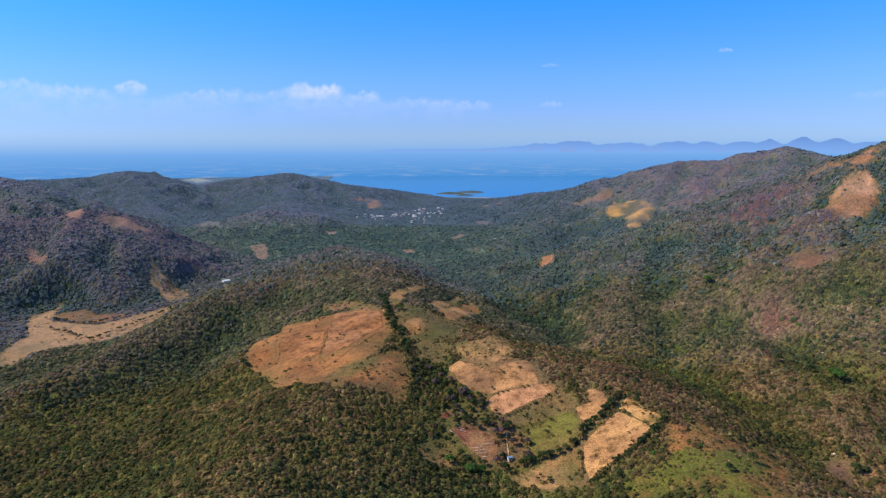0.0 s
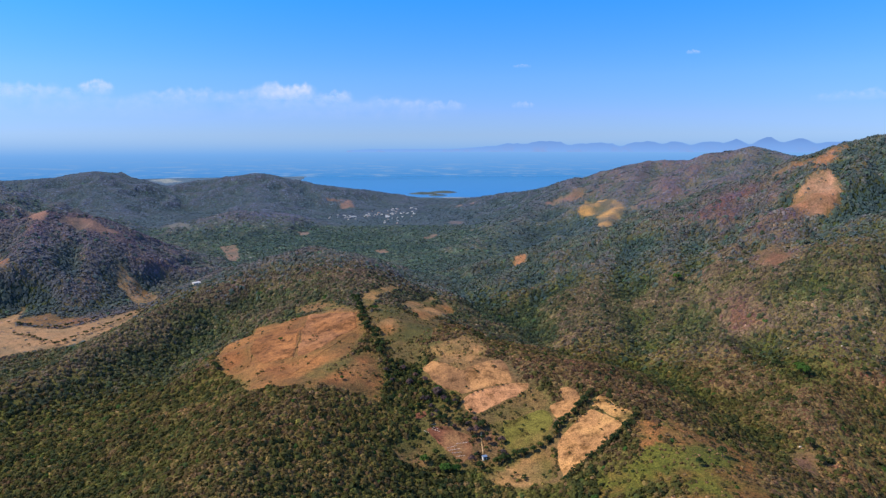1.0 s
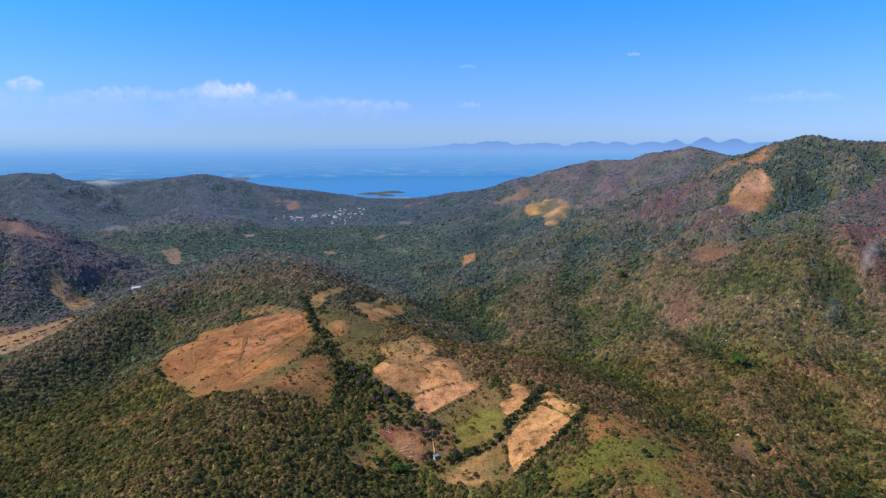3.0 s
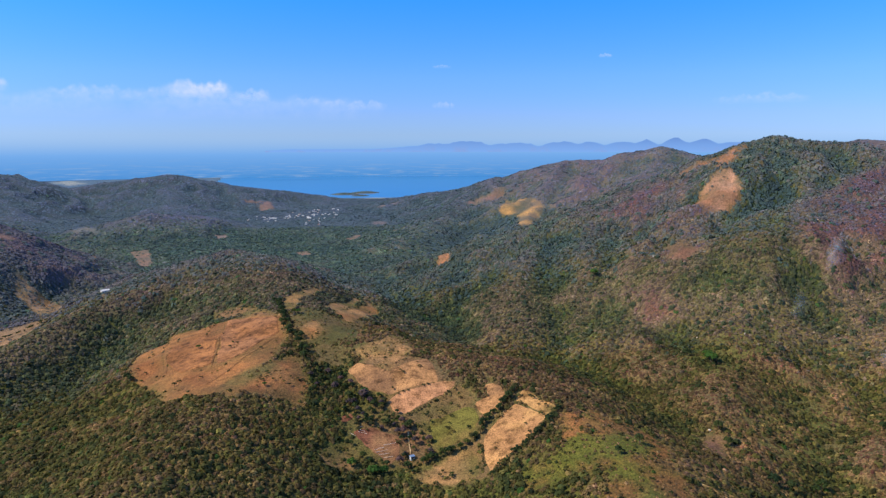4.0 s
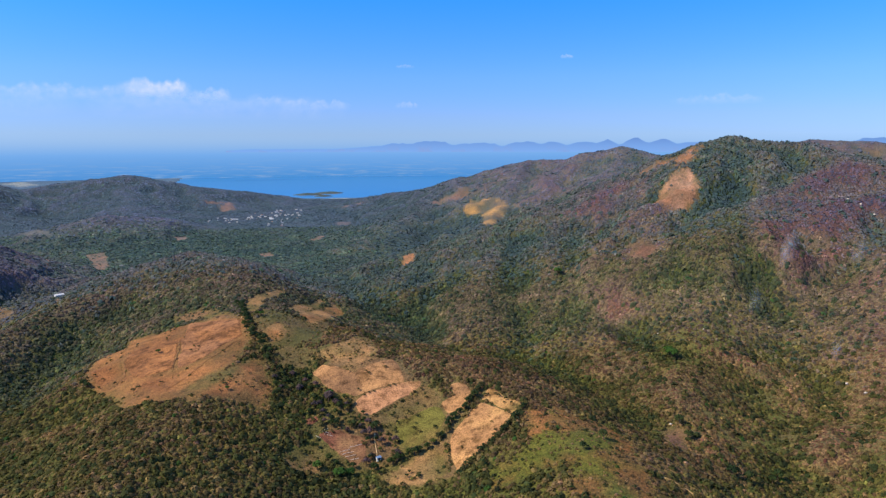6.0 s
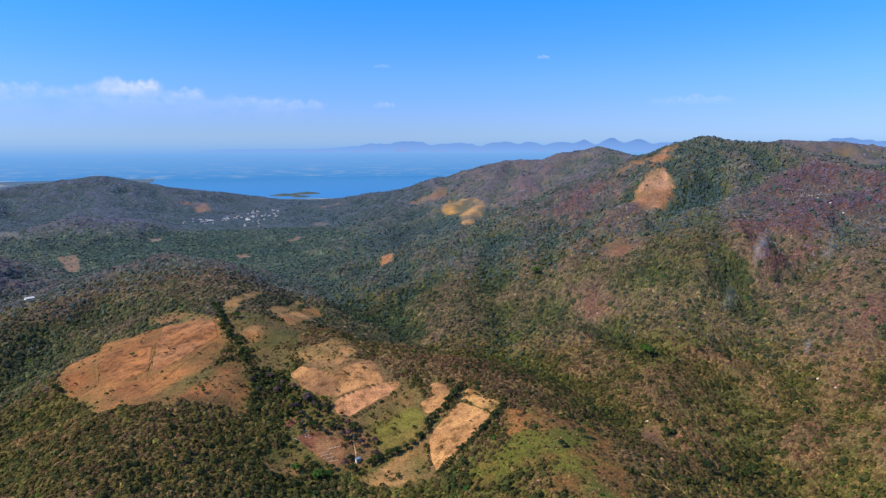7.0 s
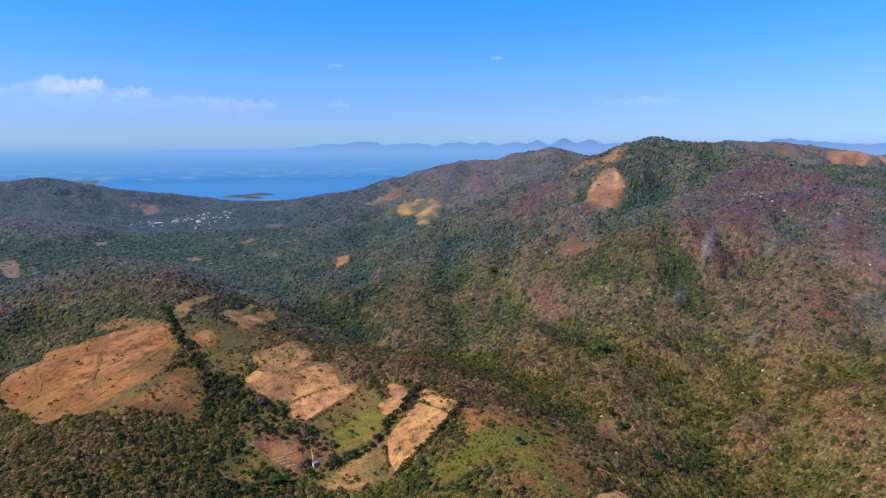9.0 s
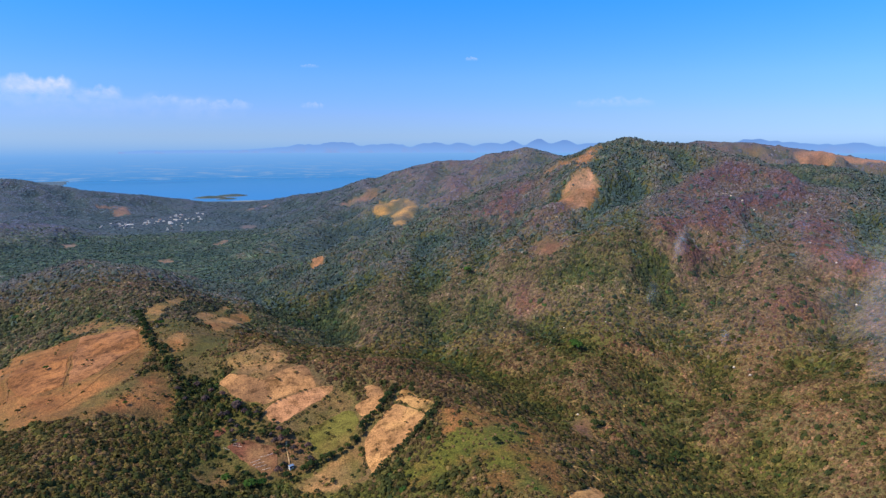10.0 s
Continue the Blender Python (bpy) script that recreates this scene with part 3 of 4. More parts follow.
tagged(ground, "hilly dry-season ground of brown litter, soil and scrub", "ground", kind="structure")

# ---- lake ----
la, lr = np.linspace(-16, 34, 60), np.linspace(3150, 4860, 24)
A_, R_ = np.meshgrid(la, lr)
lx, ly = polar(R_.ravel(), A_.ravel())
lake = link_mesh("water", np.stack([lx, ly, lake_level(R_.ravel())], 1), grid_faces(len(lr), len(la))[:, ::-1], WATER)
tagged(lake, "calm blue lake water between the hills", "lake", kind="structure")


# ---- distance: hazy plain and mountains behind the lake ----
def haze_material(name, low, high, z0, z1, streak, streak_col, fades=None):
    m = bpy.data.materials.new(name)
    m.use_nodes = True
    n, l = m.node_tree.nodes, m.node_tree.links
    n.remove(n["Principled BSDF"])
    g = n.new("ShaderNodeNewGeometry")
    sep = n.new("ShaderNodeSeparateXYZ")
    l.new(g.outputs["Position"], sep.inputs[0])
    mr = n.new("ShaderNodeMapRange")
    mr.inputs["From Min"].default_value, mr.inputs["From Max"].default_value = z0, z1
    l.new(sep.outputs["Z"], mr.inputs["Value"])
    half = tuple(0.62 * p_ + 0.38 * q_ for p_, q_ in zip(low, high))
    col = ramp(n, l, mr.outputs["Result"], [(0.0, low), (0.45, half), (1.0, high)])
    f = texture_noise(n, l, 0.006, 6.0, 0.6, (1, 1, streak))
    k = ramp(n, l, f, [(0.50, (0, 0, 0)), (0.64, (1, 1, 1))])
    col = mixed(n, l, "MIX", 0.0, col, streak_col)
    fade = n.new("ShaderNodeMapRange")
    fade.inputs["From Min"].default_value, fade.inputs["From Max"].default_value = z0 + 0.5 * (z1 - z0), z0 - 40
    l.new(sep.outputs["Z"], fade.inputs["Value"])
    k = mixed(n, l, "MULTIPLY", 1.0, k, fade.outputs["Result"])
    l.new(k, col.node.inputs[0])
    # emits its colour: haze and daylight are painted in, no lamp lights it
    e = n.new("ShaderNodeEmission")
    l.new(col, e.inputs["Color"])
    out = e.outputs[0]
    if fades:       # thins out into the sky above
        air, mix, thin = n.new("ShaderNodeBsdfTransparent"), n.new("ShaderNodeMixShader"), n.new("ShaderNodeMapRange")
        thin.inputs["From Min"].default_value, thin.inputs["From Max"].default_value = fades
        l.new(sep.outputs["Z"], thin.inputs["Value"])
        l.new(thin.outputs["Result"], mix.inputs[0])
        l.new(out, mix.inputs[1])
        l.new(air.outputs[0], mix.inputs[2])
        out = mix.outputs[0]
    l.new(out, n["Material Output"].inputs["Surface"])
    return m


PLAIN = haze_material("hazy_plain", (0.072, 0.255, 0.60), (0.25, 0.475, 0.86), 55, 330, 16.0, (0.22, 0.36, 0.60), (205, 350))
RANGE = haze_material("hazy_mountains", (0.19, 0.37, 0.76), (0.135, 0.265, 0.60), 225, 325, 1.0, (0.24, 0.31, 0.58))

pa, pz = np.linspace(-62, 82, 160), np.linspace(0, 1, 14)
A_, K_ = np.meshgrid(pa, pz)
px_, py_ = polar((4850 + 90 * K_).ravel(), A_.ravel())
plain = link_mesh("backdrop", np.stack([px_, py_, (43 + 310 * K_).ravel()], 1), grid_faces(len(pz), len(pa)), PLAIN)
tagged(plain, "hazy blue plain with pale fields beyond the lake", "distance", kind="structure")


def far_mountains(name, r, a0, a1, peaks, base, label):
    a = np.linspace(a0, a1, 220)
    top = np.full(a.shape, base * 1.0)
    for pk, w, h in peaks:
        top = np.maximum(top, base + h * np.exp(-((a - pk) / w) ** 2))
    top = top + (13 * fbm(a * 60, a * 0, 110, 6, 71) + 12 * fbm(a * 60, a * 0, 34, 5, 75)) * np.clip((top - base) / 30, 0.1, 1)
    k = np.linspace(0, 1, 9)
    A_, K_ = np.meshgrid(a, k)
    x, y = polar((r + 60 * K_).ravel(), A_.ravel())
    top = np.where(np.minimum(a - a0, a1 - a) < 2, 235 + (top - 235) * np.clip(np.minimum(a - a0, a1 - a) / 2, 0, 1), top)
    z = (222 + (top[None, :] - 222) * np.sin(K_ * math.pi / 2)).ravel()
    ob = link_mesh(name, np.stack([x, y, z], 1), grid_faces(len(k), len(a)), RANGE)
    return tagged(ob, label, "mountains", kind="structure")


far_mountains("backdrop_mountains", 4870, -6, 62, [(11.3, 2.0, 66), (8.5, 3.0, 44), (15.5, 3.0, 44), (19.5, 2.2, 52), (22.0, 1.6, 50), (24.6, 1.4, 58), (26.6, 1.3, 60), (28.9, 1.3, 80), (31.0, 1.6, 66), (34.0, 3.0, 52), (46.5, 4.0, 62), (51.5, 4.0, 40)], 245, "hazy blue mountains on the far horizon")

# ---- cleared fields on the farm ridge ----
FIELDS = []


def field(main, other, label, ring, over=0.0):
    """A cleared plot laid on the slope, its rim sunk into the ground."""
    k = len(FIELDS)
    FIELDS.append(ring)
    edge = []
    for (x0, y0), (x1, y1) in zip(ring, ring[1:] + ring[:1]):
        n_ = max(2, int(math.hypot(x1 - x0, y1 - y0) / 1.6))
        edge += [(x0 + (x1 - x0) * i / n_, y0 + (y1 - y0) * i / n_) for i in range(n_)]
    e = np.array(edge, float)
    e = (e + np.roll(e, 1, 0) + np.roll(e, -1, 0)) / 3
    e = e + np.stack([fbm(e[:, 0], e[:, 1], 12, 4, 801 + k), fbm(e[:, 0], e[:, 1], 12, 4, 831 + k)], 1) * 2.4
    mid = e.mean(0)
    steps = np.concatenate([np.linspace(0, 0.94, 26), [0.975, 1.0]])
    q = mid + (e[None] - mid) * steps[:, None, None]
    x, y = q[..., 0].ravel(), q[..., 1].ravel()
    lift = np.repeat(np.where(steps < 0.97, 0.18 + over, np.where(steps < 0.99, 0.1 + over, -0.3)), len(e))
    z = ground_at(x, y) + lift
    w = np.clip(0.32 + 2.2 * fbm(x, y, 24, 5, 861 + k), 0, 1)[:, None]
    col = np.array(main) * (1 - w) + np.array(other) * w
    faces = grid_faces(len(steps), len(e) + 1)
    i, j = faces // (len(e) + 1), faces % (len(e) + 1) % len(e)
    ob = link_mesh("field", np.stack([x, y, z], 1), (i * len(e) + j), FIELD, col)
    return tagged(ob, label, "field", kind="structure")


field(STRAW, FALLOW, "mown straw field with a low stubble",
      [(4, 513), (11, 522), (24, 511), (28, 500), (37, 495), (53, 506), (69, 509), (73, 496), (75, 475), (55, 473), (34, 469), (17, 482)])
field(STRAW2, STRAW, "pinkish-tan stubble field sloping to the farm",
      [(33, 464), (42, 471), (60, 473), (82, 475), (87, 473), (84, 467), (75, 461), (58, 454), (45, 448), (35, 452)])
field(STRAW, FALLOW, "small tan stubble plot beside a hedge",
      [(107, 461), (113, 463), (118, 458), (121, 445), (115, 435), (110, 428), (103, 428), (99, 427), (96, 443), (107, 447)])
field(GOLD, STRAW, "large golden dry-grass field between hedges",
      [(122, 431), (133, 420), (138, 401), (127, 392), (107, 376), (96, 370), (89, 369), (90, 387), (92, 399), (99, 411), (109, 418)])
field(GOLD, OLIVE, "upper end of a field with green weeds and pale heaps",
      [(123, 433), (132, 446), (137, 440), (148, 417), (149, 411), (139, 401), (133, 422)])
field(MEADOW, OLIVE, "green pasture with patches of dry grass",
      [(61, 438), (76, 441), (91, 444), (96, 436), (97, 424), (84, 409), (70, 406), (62, 413)])
field(EARTH, FALLOW, "red-brown earth farmyard",
      [(5, 435), (19, 437), (36, 426), (38, 416), (38, 407), (29, 401), (23, 410), (14, 421)])
field(PALESOIL, EARTH, "small pale bare clearing among trees",
      [(-3, 455), (6, 457), (7, 450), (2, 446), (-3, 446)])
field(BROWNSTRAW, SLOPE, "ochre-brown cut field on the hillside",
      [(-164, 632), (-134, 633), (-117, 620), (-109, 547), (-134, 546), (-157, 590)], over=0.3)
field(PINKSTRAW, SLOPE, "pinkish-tan cut field on the hilltop",
      [(-114, 621), (-116, 676), (-64, 641), (-57, 596), (-74, 574), (-87, 555), (-105, 545)], over=0.3)
field(GOLD, STRAW, "small golden dry field below the brow",
      [(178, 280), (189, 287), (201, 293), (205, 290), (205, 283), (195, 273), (177, 271)])


# ---- forest ----
PHI = (1 + 5 ** 0.5) / 2
ICO_V = np.array([(-1, PHI, 0), (1, PHI, 0), (-1, -PHI, 0), (1, -PHI, 0), (0, -1, PHI), (0, 1, PHI), (0, -1, -PHI), (0, 1, -PHI), (PHI, 0, -1), (PHI, 0, 1), (-PHI, 0, -1), (-PHI, 0, 1)])
ICO_V = ICO_V / np.linalg.norm(ICO_V[0])
ICO_F = [(a, b_, c) for a in range(12) for b_ in range(a + 1, 12) for c in range(b_ + 1, 12)
         if max(np.linalg.norm(ICO_V[p] - ICO_V[q]) for p, q in ((a, b_), (b_, c), (a, c))) < 1.1]
ICO_F = np.array([(a, b_, c) if np.dot(np.cross(ICO_V[b_] - ICO_V[a], ICO_V[c] - ICO_V[a]), ICO_V[a]) > 0 else (a, c, b_) for a, b_, c in ICO_F])


def crown_shape(rng, sprays, leaf_size=0.5, ragged=0.5):
    """A crown of unit radius, its foot at z = 0: loose leaf sprays, each a small tilted blade, with gaps between."""
    way = rng.normal(0, 1, (sprays, 3))
    way[:, 2] = np.abs(way[:, 2]) * 1.0 - 0.2
    way /= np.linalg.norm(way, axis=1)[:, None]
    place = way * rng.uniform(0.68, 1.0, (sprays, 1)) * np.array((0.92, 0.92, 0.85))
    place[:, 2] += 0.38
    face = way * 1.0 + np.array((0, 0, 0.28)) + rng.normal(0, ragged * 0.6, (sprays, 3))
    face /= np.linalg.norm(face, axis=1)[:, None]
    side = np.cross(face, rng.normal(0, 1, (sprays, 3)))
    side /= np.linalg.norm(side, axis=1)[:, None]
    up = np.cross(face, side)
    size = leaf_size * rng.uniform(0.7, 1.35, (sprays, 1))
    v = np.stack([place + up * size, place - up * size * 0.55 + side * size * 0.85, place - up * size * 0.55 - side * size * 0.85], 1)
    f = np.arange(sprays * 3).reshape(-1, 3)
    n_ = np.cross(v[:, 1] - v[:, 0], v[:, 2] - v[:, 0])
    turn_over = (n_ * face).sum(1) < 0
    f[turn_over] = f[turn_over][:, ::-1]
    soft = way * 0.7 + face * 0.35 + np.array((0, 0, 0.45))
    soft /= np.linalg.norm(soft, axis=1)[:, None]
    return v.reshape(-1, 3), f, np.repeat(soft, 3, 0)


def clearings(x, y):
    """Share of the trees that is missing: all on fields, nearly all on bare soil, half on rough pasture."""
    shut = np.zeros(np.shape(x))
    for ring in FIELDS:
        shut = np.maximum(shut, inside(x, y, ring))
    for spot in BARE:
        shut = np.maximum(shut, np.clip(bare_mask(x, y, spot) * 1.5, 0, 1) * (0.97 if max(spot[0]) > 0.21 else 0.68))
    for k, spot in enumerate(GRASSES):
        shut = np.maximum(shut, (0.35, 0.55)[k in (0, 2)] * bare_mask(x, y, spot))
    return shut


def scatter(rng, r0, r1, a0, a1, spacing, stray=0.0, blur=0.045):
    """Uneven places for trees in a fan of the plan."""
    half = r1
    n_ = int(2 * half / spacing)
    i, j = np.meshgrid(np.arange(n_), np.arange(int(half / spacing) + 1))
    x = (i - n_ / 2 + rng.uniform(-0.45, 0.45, i.shape) + 0.5 * (j % 2)) * spacing
    y = (j + rng.uniform(-0.45, 0.45, i.shape)) * spacing
    x, y = x.ravel(), y.ravel()
    r, a = np.hypot(x, y), np.degrees(np.arctan2(x, y))
    a = a + rng.normal(0, 1.6, a.shape)
    r = r * (1 + 0.04 * fbm(x, y, 140, 3, 951) + rng.normal(0, blur, r.shape))
    keep = (r > r0) & (r < r1) & (a > a0) & (a < a1)
    x, y = x[keep], y[keep]
    keep = rng.uniform(0, 1, x.shape) > clearings(x, y) * (1 - stray)
    return x[keep], y[keep]


def forest(name, seed, places, sprays, size, tall, label, tone=(1, 1, 1), kinds=24, leaf_size=0.5, ragged=0.5, leaf=None, spread=1.0, lean=1.0, vary=0.17, calm=0.0):
    rng = np.random.default_rng(seed)
    x, y = places
    z = ground_at(x, y)
    sx, sy = (ground_at(x + 9, y) - ground_at(x - 9, y)) / 18 * lean, (ground_at(x, y + 9) - ground_at(x, y - 9)) / 18 * lean
    dry = np.clip(dryness(x, y) + rng.normal(0, 0.12, x.shape) * spread, 0, 1.25)
    lively = rng.uniform(0, 1, x.shape) < 0.008
    clump = np.exp(0.5 * fbm(x, y, 4.5 * size, 2, 517) + 0.35 * fbm(x, y, 38, 3, 523))[:, None]
    col = palette(dry) * np.exp(rng.normal(0.06, vary, (len(x), 1))) * clump * np.array(tone)
    col[lively] = np.array((0.045, 0.105, 0.018))
    scale = size * np.minimum(rng.lognormal(0, 0.34, x.shape), 1.6) * (1.05 - 0.32 * dry)
    # low scrub on the dry eastern slopes
    scale = scale * np.where((x > 180) & (np.hypot(x, y) < 900), 0.84, 1.0)
    # taller evergreens, more of them where it is damp
    big = rng.uniform(0, 1, x.shape) < 0.055 - 0.03 * dry
    scale[big] = size * rng.uniform(1.3, 1.9, big.sum())
    col[big] = palette(rng.uniform(0.0, 0.25, big.sum())) * np.array(tone)
    vs, fs, cs, ns, base = [], [], [], [], 0
    scale = scale * np.where(clearings(x, y) > 0.4, 0.55, 1.0)
    shapes = [crown_shape(rng, sprays, leaf_size, ragged) for _ in range(kinds)]
    which = rng.integers(0, kinds, x.shape)
    turn = rng.uniform(0, 6.283, x.shape)
    for k, (sv, sf, sn) in enumerate(shapes):
        w = np.where(which == k)[0]
        if not len(w):
            continue
        c, s = np.cos(turn[w])[:, None], np.sin(turn[w])[:, None]
        dx = (sv[:, 0] * c - sv[:, 1] * s) * scale[w][:, None]
        dy = (sv[:, 0] * s + sv[:, 1] * c) * scale[w][:, None]
        # the canopy follows the slope it grows on
        dz = sv[:, 2] * (scale[w] * tall * (1.05 - 0.4 * np.clip(dry[w], 0, 1)))[:, None] + dx * sx[w][:, None] + dy * sy[w][:, None]
        q = np.stack([dx + x[w][:, None], dy + y[w][:, None], dz + z[w][:, None] - 0.15 * size], -1)
        f = sf[None] + (np.arange(len(w)) * len(sv))[:, None, None] + base
        vs.append(q.reshape(-1, 3))
        fs.append(f.reshape(-1, 3))
        cs.append(np.repeat(col[w], len(sv), 0))
        nz = np.broadcast_to(sn[:, 2], c.shape[:1] + sn.shape[:1])
        ns.append(np.stack([sn[:, 0] * c - sn[:, 1] * s - sx[w][:, None] * nz, sn[:, 0] * s + sn[:, 1] * c - sy[w][:, None] * nz, nz], -1).reshape(-1, 3))
        base += len(w) * len(sv)
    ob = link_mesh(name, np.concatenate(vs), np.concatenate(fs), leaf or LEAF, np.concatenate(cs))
    # light falls off round each crown as a whole, not leaf by leaf
    around = np.concatenate(ns) + np.array((0, 0, calm))
    ob.data.normals_split_custom_set_from_vertices(around / np.linalg.norm(around, axis=1)[:, None])
    return tagged(ob, label, "forest", kind="stuff")


rng = np.random.default_rng(11)
forest("forest", 21, scatter(rng, 235, 660, -42, 62, 2.7), 26, 1.7, 1.05, "mixed green and leafless dry-season forest on the near ridge", tone=(1.13, 0.92, 0.94), leaf_size=0.42, ragged=0.5, spread=1.2, vary=0.28)
# past the near ridge, tone leans blue: distance haze in the leaf colour
slopes = [scatter(rng, 660, 880, -19, 62, 3.0), scatter(rng, 660, 900, -42, -19, 3.4)]
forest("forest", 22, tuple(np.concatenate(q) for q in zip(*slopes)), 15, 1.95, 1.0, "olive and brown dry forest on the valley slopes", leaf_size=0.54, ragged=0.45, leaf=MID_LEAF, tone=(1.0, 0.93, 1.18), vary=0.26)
forest("forest", 25, scatter(rng, 900, 1640, -42, -19, 4.4, stray=0.04), 9, 2.7, 0.8, "leafless grey-violet forest on the dark hill, bluer for haze", calm=0.4, tone=(0.58, 0.60, 1.25), leaf_size=0.62, ragged=0.36, leaf=DUSK_LEAF, spread=0.5, vary=0.1)
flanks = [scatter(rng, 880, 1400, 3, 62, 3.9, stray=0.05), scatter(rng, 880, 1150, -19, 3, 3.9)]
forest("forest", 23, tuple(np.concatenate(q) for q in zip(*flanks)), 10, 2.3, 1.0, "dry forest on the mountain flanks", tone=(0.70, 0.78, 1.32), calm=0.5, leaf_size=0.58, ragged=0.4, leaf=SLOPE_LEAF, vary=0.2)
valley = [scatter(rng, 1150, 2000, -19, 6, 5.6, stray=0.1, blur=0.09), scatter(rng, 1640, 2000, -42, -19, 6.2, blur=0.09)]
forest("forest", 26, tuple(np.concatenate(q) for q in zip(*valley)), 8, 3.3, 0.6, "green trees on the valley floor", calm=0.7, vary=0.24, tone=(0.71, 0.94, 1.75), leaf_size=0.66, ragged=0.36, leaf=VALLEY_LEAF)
forest("forest", 24, scatter(rng, 1900, 3250, -42, 10, 7.6, blur=0.09), 5, 4.0, 0.3, "far green woods on the hills by the lake, tinted blue for haze", calm=0.9, tone=(0.43, 0.59, 2.25), leaf_size=0.8, ragged=0.3, leaf=FAR_LEAF, spread=0.3, vary=0.12)
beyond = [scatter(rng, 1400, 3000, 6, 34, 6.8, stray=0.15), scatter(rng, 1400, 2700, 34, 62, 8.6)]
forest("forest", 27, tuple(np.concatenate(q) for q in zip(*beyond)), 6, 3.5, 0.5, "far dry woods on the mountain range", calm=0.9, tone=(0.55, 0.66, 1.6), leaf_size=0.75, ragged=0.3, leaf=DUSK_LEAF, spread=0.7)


# ---- things: shared parts ----
def part(name, verts, faces, material, parent, label="", cover=None, smooth=False):
    """One mesh under a thing; the faces are triangles or quads alike."""
    ob = link_mesh(name, np.asarray(verts, float), np.asarray(faces), material,
                   None if cover is None else np.tile(np.array(cover, float), (len(verts), 1)), smooth)
    ob.parent = parent
    if label:
        tagged(ob, label)
    return ob


def plain_material(name, colour, rough=0.7, spread=0.2, scale=1.5):
    m, n, l, b = shader(name, rough)
    f = texture_noise(n, l, scale, 5.0, 0.65)
    lo, hi = 1 - spread, 1 + spread
    col = ramp(n, l, f, [(0.3, tuple(c * lo for c in colour)), (0.7, tuple(min(c * hi, 0.9) for c in colour))])
    l.new(col, b.inputs["Base Color"])
    return m


WHITEWASH = plain_material("whitewash", (0.68, 0.66, 0.60), 0.9)
METAL_ROOF = plain_material("sheet_roof", (0.55, 0.55, 0.55), 0.45)
RUST_ROOF = plain_material("rusty_roof", (0.33, 0.17, 0.11), 0.7)
BLUE_ROOF = plain_material("blue_roof", (0.14, 0.22, 0.36), 0.45)
WOOD = plain_material("door_wood", (0.14, 0.09, 0.05), 0.8)
SHUTTER = plain_material("window_shutter", (0.05, 0.06, 0.07), 0.5)
STONE = plain_material("pale_stone", (0.62, 0.52, 0.42), 0.9, 0.3, 3.0)


def tube(points, radii, sides=6):
    """A tapered limb through the points."""
    vs = []
    for (x, y, z), r in zip(points, radii):
        for k in range(sides):
            a = 6.2832 * k / sides
            vs.append((x + r * math.cos(a), y + r * math.sin(a), z))
    fs = []
    for i in range(len(points) - 1):
        for k in range(sides):
            a, b_ = i * sides + k, i * sides + (k + 1) % sides
            fs.append((a, b_, b_ + sides, a + sides))
    return vs, fs


def tree(seed, leaf, tall, wide, clumps, label, category="tree", name="tree"):
    """Trunk with limbs, and a crown of uneven clumps with gaps. About 1 m per unit; stands at the origin."""
    g = np.random.default_rng(seed)
    top = new(name)
    vs, fs = tube([(0, 0, -0.6), (0.08, 0.03, tall * 0.3), (0.15, 0.1, tall * 0.6)], [0.05 * tall, 0.035 * tall, 0.018 * tall])
    for k in range(4):
        a = k * 1.57 + g.uniform(-0.4, 0.4)
        v2, f2 = tube([(0.08, 0.03, tall * 0.28), (wide * 0.3 * math.cos(a), wide * 0.3 * math.sin(a), tall * 0.5),
                       (wide * 0.55 * math.cos(a), wide * 0.55 * math.sin(a), tall * 0.68)], [0.022 * tall, 0.015 * tall, 0.006 * tall], 5)
        fs += [tuple(i + len(vs) for i in f) for f in f2]
        vs += v2
    part("trunk", vs, fs, BARK, top, cover=(0.12, 0.085, 0.06))
    sprays, faces = [], []
    for k in range(clumps):
        a, rad = g.uniform(0, 6.283), wide * math.sqrt(g.uniform(0.0, 0.62))
        up = tall * (0.42 + 0.38 * (1 - (rad / wide) ** 2) * g.uniform(0.6, 1.0))
        v, f, _ = crown_shape(g, 13, 0.55, 0.5)
        faces.append(f + len(v) * k)
        sprays.append(v * wide * g.uniform(0.3, 0.45) + np.array((rad * math.cos(a), rad * math.sin(a), up)))
    part("crown", np.concatenate(sprays), np.concatenate(faces), TREE_LEAF, top, cover=leaf)
    return tagged(top, label, category)


def stand(ob, x, y, size, turn, sink=0.0):
    z = float(ground_at(x, y)) + 0.3 - sink
    return pose(x, y, z, 0, 0, turn) @ Matrix.Diagonal((size, size, size, 1))


def walk_line(line, step):
    """Places about `step` apart along a line of the plan."""
    out, left = [], 0.0
    for (x0, y0), (x1, y1) in zip(line[:-1], line[1:]):
        d = math.hypot(x1 - x0, y1 - y0)
        while left < d:
            out.append((x0 + (x1 - x0) * left / d, y0 + (y1 - y0) * left / d))
            left += step
        left -= d
    return out


DARK, GREEN, LIVELY, DULL, LEAFLESS = (0.032, 0.055, 0.017), (0.052, 0.080, 0.019), (0.05, 0.12, 0.02), (0.085, 0.085, 0.03), (0.10, 0.075, 0.08)
